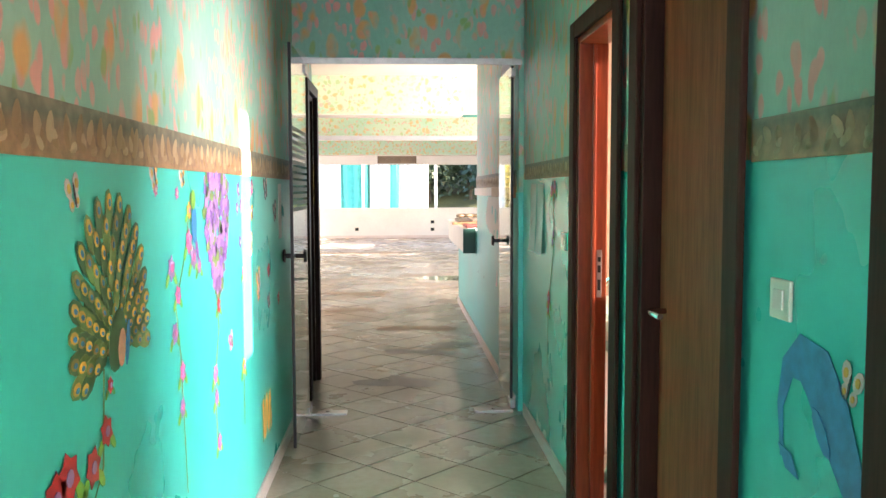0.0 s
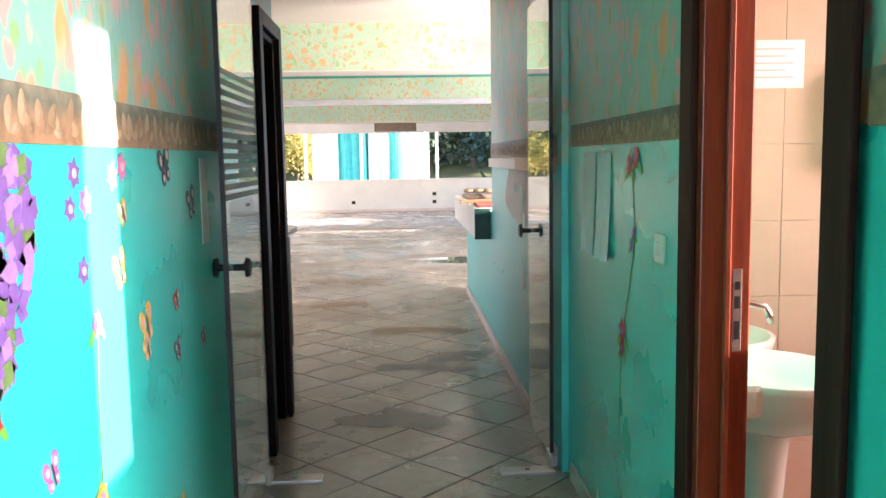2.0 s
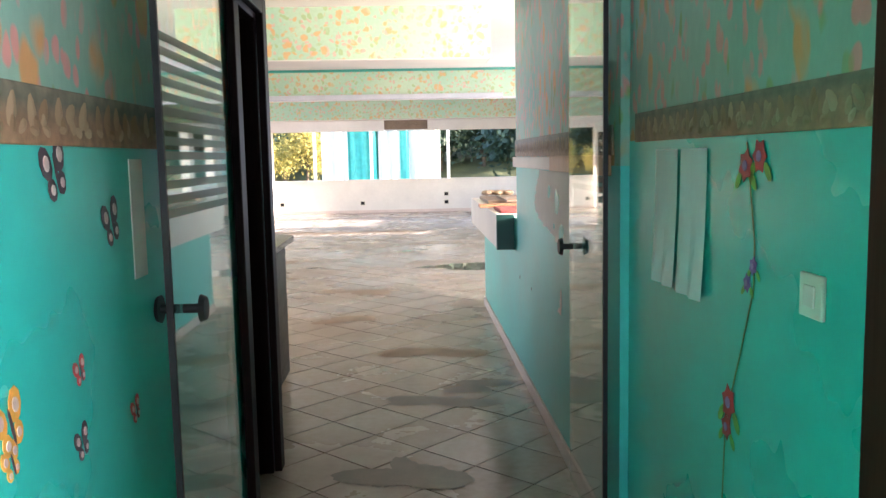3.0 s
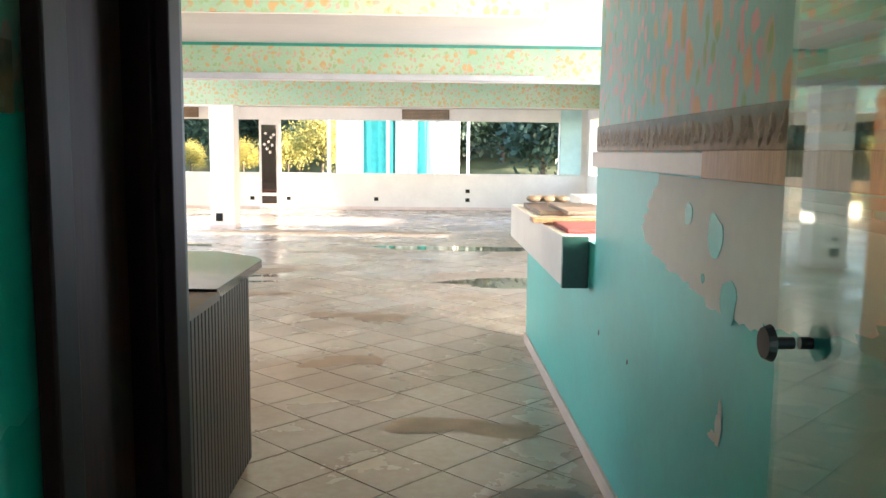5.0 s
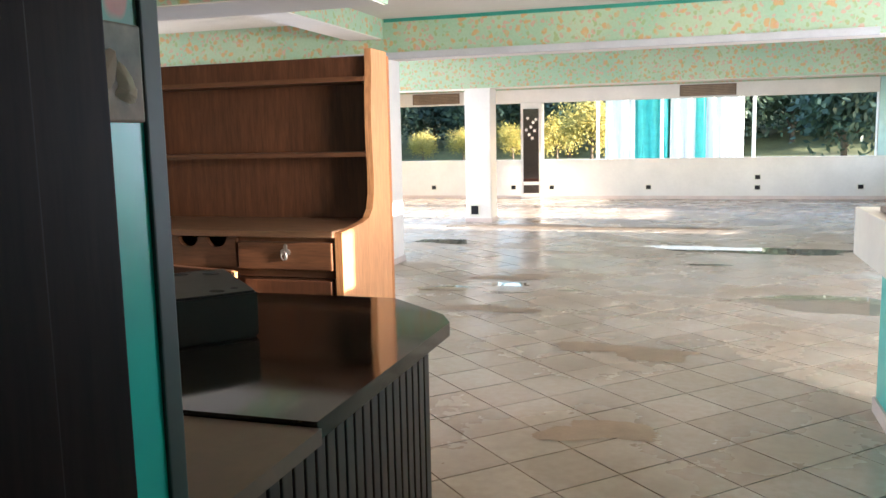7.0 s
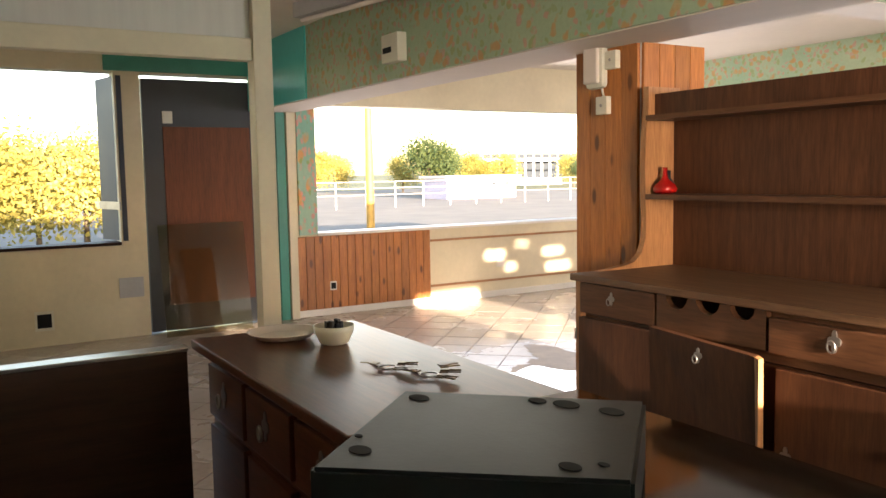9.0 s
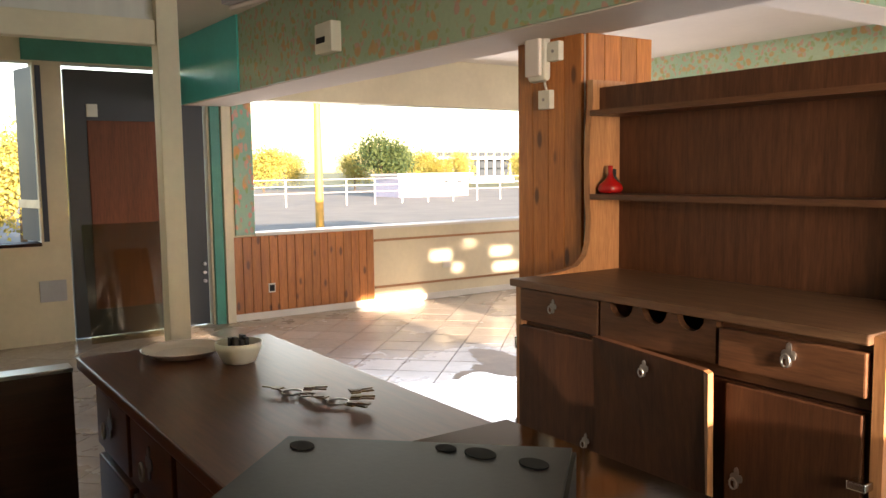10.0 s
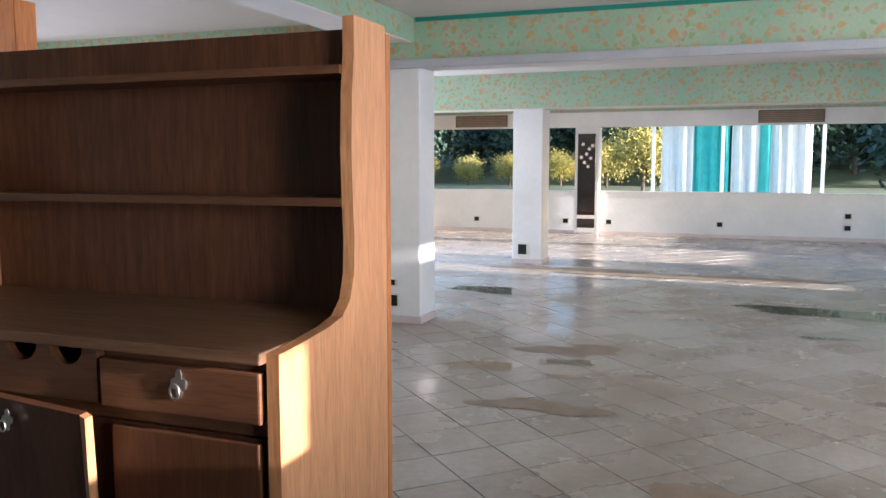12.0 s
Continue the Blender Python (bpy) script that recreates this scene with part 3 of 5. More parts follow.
for z0, z1 in ((0.945, 0.99), (1.02, 1.05), (1.065, 1.085)):
    part("strike_hole", box(XR + 0.073, XR + 0.085, 3.79, 3.7912, z0, z1), HOLE, strike)
door_frame("door_frame_room", DARK_DOOR, XR, 2.2, 2.92, 2.0, 0.1, "dark brown wooden door frame", -1)
# Unseen doorway, added so that lamp light reaches the opposite wall
door_frame("door_frame_front", DARK_DOOR, XR, 0.48, 1.55, 2.0, 0.1, "dark brown wooden frame of an unseen doorway added to pass light", -1)
door_frame("door_frame_west", CLOSET_WOOD, XL, 5.775, 6.31, 2.02, 0.14, "very dark wooden door frame", 1, None, 0.045)
# Closet walls take the dark door wood in place of the shade inside
wall("wall_store_back", DARK_DOOR, "closet back coloured dark for the shade inside", -1.5, -1.4, 5.6, 6.5, 0, TOP)
wall("wall_store_side", DARK_DOOR, "closet side coloured dark for the shade inside", -1.4, XL - 0.14, 5.5, 5.6, 0, TOP)


def door_leaf(name, mat, a, b, top, label, lock_at=None):
    """A flush door leaf standing open between two floor points."""
    a, b = Vector((*a, 0)), Vector((*b, 0))
    d = (b - a).normalized()
    nrm = Vector((-d.y, d.x, 0))
    t = thing(name, a, label, "door", kind="structure")
    part("leaf", slab([a + Vector((0, 0, 0.01)), b + Vector((0, 0, 0.01)), b + Vector((0, 0, top)), a + Vector((0, 0, top))], nrm, 0.042), mat, t)
    p = b - d * 0.06 + Vector((0, 0, 1.0)) + nrm * 0.044
    part("lock_plate", slab([b + nrm * 0.012 + d * 0.001 + Vector((0, 0, z)) for z in (0.88, 1.14)] + [b + nrm * 0.032 + d * 0.001 + Vector((0, 0, z)) for z in (1.14, 0.88)], d, 0.003), STEEL, t, "steel mortice lock plate")
    part("lever", sweep([p, p + nrm * 0.05, p + nrm * 0.055 - d * 0.03, p + nrm * 0.055 - d * 0.12], 0.009), CHROME, t)
    return t


door_leaf("door_bath", MAHOGANY, (XR + 0.13, 3.175), (XR + 0.8, 3.14), 1.97, "reddish mahogany door standing open")
door_leaf("door_room", BROWN_DOOR, (XR + 0.09, 2.238), (XR + 0.09, 2.882), 1.962, "dark brown wooden door, closed in its frame")
# Leaf added across the doorway to stand in for its dark inside
door_leaf("door_closet", DARK_DOOR, (XL - 0.05, 5.813), (XL - 0.05, 6.272), 1.982, "dark leaf added for the shade in the closet doorway")


def glass_leaf(name, x, y0, y1, knob_y, label):
    t = thing(name, (x, (y0 + y1) / 2, 0.01), label, "glass door", "glass double door", "structure")
    pane = part("pane", box(x - 0.005, x + 0.005, y0, y1, 0.012, 2.12, 0.001), GLASS_DOOR, t)
    pane.visible_shadow = False
    part("edge_seal", box(x - 0.008, x + 0.008, y0 - 0.012, y0, 0.012, 2.12), BLACK, t, "black edge seal")
    for z in (0.012, 2.05):
        part("corner_patch", box(x - 0.014, x + 0.014, (y1 if knob_y < (y0 + y1) / 2 else y0) - 0.06, (y1 if knob_y < (y0 + y1) / 2 else y0) + 0.06, z, z + 0.05, 0.004), STEEL, t)
    for k in range(13):
        part("film_stripe", box(x + 0.0056, x + 0.0064, y0 + 0.004, y1 - 0.004, 1.255 + k * 0.0355, 1.276 + k * 0.0355), FILM, t, "frosted film stripe")
    for s in (-1, 1):
        part("knob", tube((x + s * 0.006, knob_y, 1.02), (x + s * 0.05, knob_y, 1.02), 0.012), BLACK, t, "round black door knob")
        part("knob_disc", tube((x + s * 0.05, knob_y, 1.02), (x + s * 0.064, knob_y, 1.02), 0.036, 0.03, 20), BLACK, t)
    return t


glass_leaf("glass_door_west", XL + 0.06, 4.7, 5.37, 4.79, "clear glass door leaf with black knob, standing open")
glass_leaf("glass_door_east", XR - 0.06, 5.47, 6.08, 6.0, "clear glass door leaf with black knob, standing open")
for x0, x1 in ((-0.23, 0.01), (0.79, 1.03)):
    t = thing("floor_hinge", ((x0 + x1) / 2, 5.4, 0), "brushed steel floor hinge plate set in the tiles", "hinge", "floor hinges")
    part("plate", box(x0, x1, 5.36, 5.44, -0.004, 0.012, 0.003), STEEL, t)
    part("pivot", tube(((x0 + x1) / 2, 5.4, 0.012), ((x0 + x1) / 2, 5.4, 0.02), 0.012), STEEL, t)
structure("trim_door_head", box(XL, XR - 0.031, 5.28, 5.3, 2.1, 2.135), STEEL, "thin steel head rail over the glass doors", "trim")


# ---- furniture: hutch ----
def ornate_pull(parent, x, y, z, s=1.0):
    """A worn ornate pull: a lobed plate, a turned knob and a small drop ring."""
    lobes = [(x + 0.026 * s * (0.5 + 0.5 * abs(math.cos(2 * a))) * math.cos(a) * 0.75, y - 0.001, z + 0.03 * s * (0.5 + 0.5 * abs(math.cos(2 * a))) * math.sin(a)) for a in [k * math.pi / 12 for k in range(24)]]
    part("handle_plate", slab(lobes, (0, -1, 0), 0.003), STEEL, parent, "tarnished lobed metal plate")
    h = part("handle", lathe([(0.004, 0), (0.012 * s, 0.006), (0.007 * s, 0.014), (0.012 * s, 0.022), (0.003, 0.028)], (0, 0, 0), 10), CHROME, parent, "worn ornate metal pull")
    h.matrix_basis = pose(*(Vector((x, y, z)) - PLACE[parent]), 90, 0, 0)
    pts = [(x + 0.011 * s * math.sin(a), y - 0.02, z - 0.012 * s - 0.015 * s * math.cos(a)) for a in [k * math.pi / 5 for k in range(11)]]
    part("ring", sweep(pts, 0.0028 * s, 6), STEEL, parent)


HX0, HX1, HY0, HY1, HZ = -2.93, -1.345, 9.47, 10.14, 0.96
hutch = thing("hutch", ((HX0 + HX1) / 2, 9.8, 0), "tall brown walnut-veneer hutch with open shelves and cabinet doors", "hutch")
SIDE = [(9.49, 0.0), (9.49, 0.955), (9.60, 0.962), (9.74, 0.975), (9.82, 0.99), (9.87, 1.03), (9.895, 1.1), (9.9, 1.2), (9.893, 1.32), (9.888, 1.45), (9.895, 1.6), (9.91, 1.72), (9.91, 1.82), (10.12, 1.82), (10.12, 0.0)]
# Sides far paler than the front: the sun on them is in the colour
for x, m in ((HX0, PALE_OR_LIT_WOOD), (HX1 - 0.035, PALE_OR_LIT_WOOD)):
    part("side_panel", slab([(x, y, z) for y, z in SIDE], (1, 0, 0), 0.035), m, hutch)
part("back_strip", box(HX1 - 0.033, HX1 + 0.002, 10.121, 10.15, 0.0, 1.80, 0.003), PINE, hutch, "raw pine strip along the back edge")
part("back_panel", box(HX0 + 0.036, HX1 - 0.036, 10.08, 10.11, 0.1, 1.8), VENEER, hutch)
part("worktop", box(HX0 - 0.01, HX1 - 0.036, 9.462, 10.079, 0.93, 0.962, 0.006), LIT_DUSTY_VENEER, hutch, "dusty scratched worktop, coloured lighter for the sunlight on it")
for za, zb in ((1.288, 1.29), (1.66, 1.662)):
    part("shelf", slab([(HX0 + 0.036, 9.89, za), (HX1 - 0.036, 9.89, zb), (HX1 - 0.036, 9.89, zb + 0.024), (HX0 + 0.036, 9.89, za + 0.024)], (0, 1, 0), 0.188), VENEER_X, hutch, "slightly sagging shelf")
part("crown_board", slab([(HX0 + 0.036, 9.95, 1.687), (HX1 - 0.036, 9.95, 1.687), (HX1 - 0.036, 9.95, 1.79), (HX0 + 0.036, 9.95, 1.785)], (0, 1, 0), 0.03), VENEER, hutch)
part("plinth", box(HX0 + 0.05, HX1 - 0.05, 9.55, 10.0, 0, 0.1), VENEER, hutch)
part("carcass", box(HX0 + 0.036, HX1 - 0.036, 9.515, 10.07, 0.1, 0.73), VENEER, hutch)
part("carcass_rail", box(HX0 + 0.036, HX1 - 0.036, 9.52, 10.07, 0.735, 0.775), VENEER_X, hutch)
part("drawer_box", box(HX0 + 0.036, -2.405, 9.52, 10.07, 0.778, 0.928), VENEER_X, hutch)
part("drawer_box", box(-1.9, HX1 - 0.036, 9.52, 10.07, 0.778, 0.928), VENEER_X, hutch)
# Black sheet in place of the shade inside the niche
part("niche_back", box(-2.4, -1.905, 9.9, 9.92, 0.778, 0.928), HOLE, hutch)
d1 = part("drawer_front", box(HX0 + 0.03, -2.44, 9.488, 9.519, 0.785, 0.922, 0.006), VENEER_X, hutch)
ornate_pull(d1, (HX0 - 2.41) / 2 - 0.02, 9.488, 0.87)
d2 = part("drawer_front", box(-1.885, HX1 - 0.05, 9.48, 9.519, 0.775, 0.905, 0.006), VENEER_X, hutch)
ornate_pull(d2, -1.63, 9.48, 0.86, 1.3)
# centre board with three scooped openings
cx0, cx1 = -2.425, -1.9
tops = [(cx0, 0.924)]
for k in range(3):
    c = cx0 + 0.105 + k * 0.158
    tops += [(c + 0.057 * math.cos(a), 0.924 - 0.05 * math.sin(a)) for a in [math.pi - j * math.pi / 8 for j in range(9)]]
tops += [(cx1, 0.924)]
bm = slab([(cx0, 9.488, 0.78)] + [(x, 9.488, z) for x, z in tops] + [(cx1, 9.488, 0.78)], (0, 1, 0), 0.03)
part("scooped_board", bm, VENEER_X, hutch, "board with three scooped openings")
c1 = part("cabinet_door", box(HX0 + 0.02, -2.425, 9.488, 9.514, 0.115, 0.765, 0.005), VENEER, hutch)
ornate_pull(c1, -2.5, 9.488, 0.36)
c3 = part("cabinet_door", box(-1.86, HX1 - 0.06, 9.488, 9.514, 0.115, 0.725, 0.005), VENEER, hutch)
ornate_pull(c3, -1.81, 9.488, 0.42, 1.2)
# centre flap, loose and tilted open a little
bm = slab([(-2.42, 9.47, 0.13), (-1.905, 9.47, 0.13), (-1.88, 9.40, 0.775), (-2.42, 9.44, 0.795)], (0, 1, 0.05), 0.028)
c2 = part("flap_door", bm, VENEER, hutch, "loose flap door hanging slightly open")
ornate_pull(c2, -2.14, 9.415, 0.73)
# Pale colour stands for the strong sun on the flap's edge
part("edge_band", slab([(-1.902, 9.468, 0.13), (-1.878, 9.43, 0.13), (-1.853, 9.39, 0.77), (-1.877, 9.398, 0.775)], (0, 1, 0.05), 0.026), PALE_OR_LIT_WOOD, hutch, "edge of the flap, coloured pale for the sun on it")
part("latch", box(-1.42, HX1 - 0.02, 9.44, 9.487, 0.52, 0.545, 0.004), CHROME, hutch, "chrome latch")
for z in (0.3, 0.66):
    part("hinge", tube((HX0 + 0.01, 9.48, z), (HX0 + 0.01, 9.48, z + 0.05), 0.006), CHROME, hutch)

vase = thing("red_vase", (-2.84, 9.965, 1.313), "small red glass vase with a slim neck on the shelf", "vase")
part("body", lathe([(0.02, 0), (0.05, 0.004), (0.058, 0.02), (0.052, 0.04), (0.03, 0.058), (0.014, 0.075), (0.01, 0.1), (0.012, 0.125), (0.009, 0.125), (0.007, 0.09)], (-2.84, 9.965, 1.313)), RED, vase)
bottle = thing("dark_bottle", (-2.85, 10.0, 1.313), "small dark bottle beside the red vase", "bottle")
part("body", lathe([(0.02, 0), (0.028, 0.004), (0.028, 0.05), (0.01, 0.075), (0.01, 0.11), (0.006, 0.11)], (-2.85, 10.0, 1.313), 16), BLACK, bottle)

# ---- bar counter ----
BAR = [(-0.385, 6.866), (-0.385, 8.02), (-0.43, 8.11), (-0.64, 8.3), (-1.5, 8.3), (-1.5, 7.72), (-1.02, 7.72), (-1.02, 6.866)]
bar = thing("bar_counter", (-0.7, 7.5, 0), "dark bar counter with slatted front and polished black top", "bar counter")
part("granite_top", slab([(x, y, 0.872) for x, y in [(-0.385, 7.25), (-0.385, 8.02), (-0.43, 8.11), (-0.64, 8.3), (-1.52, 8.3), (-1.52, 7.72), (-1.02, 7.72), (-1.02, 7.25)]], (0, 0, 1), 0.035), GRANITE, bar, "polished black granite top")
part("low_top", slab([(x, y, 0.87) for x, y in [(-0.375, 6.866), (-0.375, 7.245), (-1.02, 7.245), (-1.02, 6.866)]], (0, 0, 1), 0.028), DUSTY, bar, "dusty brown top of the rear part")
part("carcass", slab([(x, y, 0.0) for x, y in [(-0.46, 6.866), (-0.46, 8.0), (-0.5, 8.08), (-0.68, 8.24), (-1.5, 8.24), (-1.5, 7.76), (-0.98, 7.76), (-0.98, 6.866)]], (0, 0, 1), 0.869), SLAT, bar)
for k in range(26):
    y = 6.87 + k * 0.0445
    part("slat", box(-0.459, -0.443, y, y + 0.036, 0.02, 0.866, 0.003), SLAT, bar)
for k in range(5):
    u0, u1 = k / 5 + 0.02, (k + 0.84) / 5
    p, q = Vector((-0.487, 8.092, 0.02)), Vector((-0.668, 8.256, 0.02))
    a, b = p.lerp(q, u0), p.lerp(q, u1)
    part("slat", slab([a, b, b + Vector((0, 0, 0.846)), a + Vector((0, 0, 0.846))], (0.67, 0.74, 0), 0.014), SLAT, bar)

# black metal box lying on the counter
tray = thing("metal_box", (-1.06, 7.76, 0.907), "dull black metal box with punched holes lying on the counter", "metal box")
BC = [Vector((-0.79, 7.77, 0.908)), Vector((-1.06, 8.06, 0.908)), Vector((-1.37, 7.74, 0.908)), Vector((-1.08, 7.43, 0.908))]
bm = slab(BC, (0, 0, 1), 0.115)
bmesh.ops.bevel(bm, geom=bm.edges[:], offset=0.006, segments=2, affect="EDGES")
part("case", bm, BLACK_METAL, tray)
# No holes are cut: black discs paint their dark insides
for u, v, r in ((0.12, 0.2, 0.018), (0.3, 0.12, 0.02), (0.42, 0.08, 0.014), (0.9, 0.12, 0.017), (0.9, 0.86, 0.016), (0.96, 0.7, 0.006), (0.1, 0.86, 0.007), (0.2, 0.9, 0.014)):
    c = BC[0] + (BC[1] - BC[0]) * u * 0 + (BC[1] - BC[0]) * (1 - v) + (BC[2] - BC[1]) * u
    part("punched_hole", slab([c + Vector((r * 1.4 * math.cos(a), r * math.sin(a), 0.1153)) for a in [k * math.pi / 8 for k in range(16)]], (0, 0, 1), 0.0008), HOLE, tray)

# ---- cash desk with partition ----
desk = thing("cash_desk", (-2.15, 8.0, 0), "red-brown wooden cash desk with drawers and glossy top", "desk")
part("desktop", box(-2.75, -1.525, 7.69, 8.28, 0.868, 0.9, 0.006), DESK_WOOD, desk, "glossy red-brown desktop")
part("carcass", box(-2.72, -1.56, 7.75, 8.25, 0.0, 0.866), DESK_WOOD, desk)
for k in range(3):
    x0 = -2.68 + k * 0.38
    d = part("drawer", box(x0, x0 + 0.35, 7.725, 7.749, 0.66, 0.83, 0.005), DESK_WOOD, desk)
    ornate_pull(d, x0 + 0.175, 7.725, 0.76, 1.4)
    part("door", box(x0, x0 + 0.35, 7.725, 7.749, 0.08, 0.63, 0.005), DESK_WOOD, desk)
low = thing("low_partition", (-2.8, 7.2, 0), "dark brown wooden low partition with pale top rail", "partition")
part("panel", box(-2.82, -2.76, 6.63, 7.68, 0, 0.858), DARK_PANEL, low)
part("top_rail", box(-2.83, -2.752, 6.63, 7.682, 0.86, 0.872, 0.002), STEEL, low)

screen = thing("glazed_screen", (-3.2, 7.9, 0), "cream painted screen frame with reeded glass above", "screen")
part("post", box(-3.24, -3.165, 8.082, 8.158, 0, CEIL, 0.004), WHITE_FRAME, screen)
part("bar", box(-3.23, -3.175, 6.63, 8.081, 1.875, 1.96, 0.004), WHITE_FRAME, screen)
part("stile", box(-3.22, -3.18, 6.63, 6.67, 1.961, CEIL, 0.003), WHITE_FRAME, screen)
part("reeded_pane", box(-3.205, -3.195, 6.671, 8.08, 1.961, CEIL), REEDED, screen, "whitish reeded translucent pane")

# ---- columns ----
col = thing("pine_column", (-3.2, 10.15, 0), "column clad in varnished knotty pine boards", "column", kind="structure")
part("core", box(-3.43, -2.99, 9.955, 10.38, 0, 2.04), PLASTER, col)
for k in range(4):
    part("board", box(-3.445 + k * 0.1135, -3.335 + k * 0.1135, 9.935, 9.954, 0, 2.04, 0.004), PINE, col)
    part("board", box(-2.989, -2.97, 9.955 + k * 0.106, 10.058 + k * 0.106, 0, 2.04, 0.004), PINE, col)
    part("board", box(-3.45, -3.431, 9.955 + k * 0.106, 10.058 + k * 0.106, 0, 2.04, 0.004), PINE, col)
lampx = thing("emergency_light", (-3.26, 9.93, 1.84), "white plastic emergency wall light on pine column", "wall light")
part("housing", box(-3.325, -3.19, 9.885, 9.934, 1.84, 2.15, 0.03), PLASTIC, lampx)
part("diffuser", box(-3.31, -3.205, 9.862, 9.884, 1.865, 2.125, 0.01), CERAMIC, lampx)
for dz, dx in ((1.975, 0.1), (1.755, 0.035)):
    j = thing("junction_box", (-3.25 + dx, 9.93, dz), "small white plastic junction box on pine column", "junction box", "junction boxes")
    part("box", box(-3.29 + dx, -3.21 + dx, 9.9, 9.934, dz - 0.045, dz + 0.045, 0.005), PLASTIC, j)
    part("screw", tube((-3.25 + dx, 9.9, dz), (-3.25 + dx, 9.897, dz), 0.008), STEEL, j)
part("cable", sweep([(-3.24, 9.93, 1.85), (-3.235, 9.928, 1.83), (-3.22, 9.928, 1.79)], 0.006), PLASTIC, lampx)


def plain_column(x0, x1, y0, y1, top, label):
    c = thing("column", ((x0 + x1) / 2, (y0 + y1) / 2, 0), label, "column", kind="structure")
    part("shaft", box(x0, x1, y0, y1, 0, top, 0.012), PLASTER, c)
    part("skirting", box(x0 - 0.012, x1 + 0.012, y0 - 0.012, y1 + 0.012, 0, 0.07, 0.004), SKIRT, c)
    return c


plain_column(-3.42, -2.98, 14.42, 14.78, 2.215, "white plastered column with broken sockets")
plain_column(-3.43, -3.01, 18.97, 19.38, 2.135, "white plastered column with broken socket")
mosaic = thing("mirror_column", (-3.34, 24, 0), "window pier with dark mirror mosaic and pale flowers", "pier", kind="structure")
part("pier", box(-3.56, -3.1, 23.9, 23.968, 0, 2.08), PLASTER, mosaic)
part("mirror", box(-3.5, -3.16, 23.87, 23.899, 0.03, 1.95, 0.003), plain("smoked_mirror", (0.12, 0.10, 0.09), 0.08, 0.9), mosaic, "dark smoked mirror strip")
for z0, z1 in ((0.035, 0.13), (0.31, 0.38)):
    part("cream_band", box(-3.5, -3.16, 23.862, 23.869, z0, z1, 0.002), CERAMIC, mosaic, "cream tile band")
part("brown_band", box(-3.5, -3.16, 23.862, 23.869, 0.39, 0.45, 0.002), DARK_DOOR, mosaic, "brown tile band")
for x, z in ((-3.4, 1.75), (-3.28, 1.66), (-3.22, 1.72), (-3.33, 1.56), (-3.43, 1.5), (-3.25, 1.48), (-3.37, 1.4), (-3.3, 1.32)):
    part("flower", slab([(x + (0.045 if k % 2 else 0.022) * math.cos(k * math.pi / 5), 23.869, z + (0.045 if k % 2 else 0.022) * math.sin(k * math.pi / 5)) for k in range(10)], (0, -1, 0), 0.004), CERAMIC, mosaic)


def socket(x, y, z, d, w=0.11, h=0.075, broken=True):
    """A wall socket; d is the way it faces, as (dx, dy)."""
    s = thing("wall_socket", (x, y, z - h / 2), "open dark wall socket box with a pale rim" if broken else "pale plastic wall socket plate", "socket", "wall sockets")
    px, py = (0, 1) if d[0] else (1, 0)
    def pl(w_, h_, t0, t1):
        return box(min(x - px * w_ / 2 + d[0] * t0, x + px * w_ / 2 + d[0] * t1), max(x - px * w_ / 2 + d[0] * t0, x + px * w_ / 2 + d[0] * t1), min(y - py * w_ / 2 + d[1] * t0, y + py * w_ / 2 + d[1] * t1), max(y - py * w_ / 2 + d[1] * t0, y + py * w_ / 2 + d[1] * t1), z - h_ / 2, z + h_ / 2, 0.002)
    part("plate", pl(w, h, 0.0, 0.008), PLASTIC, s)
    part("insert", pl(w * 0.75, h * 0.7, 0.009, 0.012), HOLE if broken else CERAMIC, s)
    return s


for x, z in ((1.3, 0.45), (1.3, 0.24), (-0.85, 0.25), (-2.9, 0.25), (-3.75, 0.25), (-5.6, 0.25), (3.2, 0.25)):
    socket(x, 23.995, z, (0, -1), 0.13, 0.12)
socket(-3.28, 18.965, 0.2, (0, -1), 0.16, 0.2)
socket(-3.25, 14.415, 0.2, (0, -1), 0.16, 0.14)
socket(-3.25, 14.415, 0.36, (0, -1), 0.1, 0.07)

# vents over the far windows
for x0 in (-6.05, -0.25):
    v = thing("wall_vent", (x0 + 0.55, 23.96, 2.12), "ochre metal air vent grille above the windows", "vent", "vents")
    part("frame", box(x0, x0 + 1.1, 23.955, 23.97, 2.11, 2.34, 0.003), DUSTY, v)
    for k in range(6):
        part("slat", box(x0 + 0.03, x0 + 1.07, 23.94, 23.954, 2.13 + k * 0.033, 2.148 + k * 0.033), MUD, v)
conduit = thing("conduit", (0, 14.36, 2.15), "grey cable trunking running below the ceiling beam", "conduit")
part("trunking", box(-3.6, 1.7, 14.34, 14.384, 2.2, 2.27, 0.006), GREY_PIPE, conduit)
part("trunking", box(-7.7, -3.61, 14.345, 14.384, 2.2, 2.25, 0.005), GREY_PIPE, conduit)

# ---- ledge on the half wall, with boards ----
ledge = thing("ledge", (1.1, 9.3, 0.77), "thick white plaster ledge on the half wall", "ledge")
part("body", box(0.945, 1.42, 8.2, 10.5, 0.768, 1.0, 0.006), PLASTER, ledge)
part("end_board", box(0.94, 1.059, 8.165, 8.198, 0.765, 1.0, 0.003), LEDGE_END, ledge, "dark green painted end")
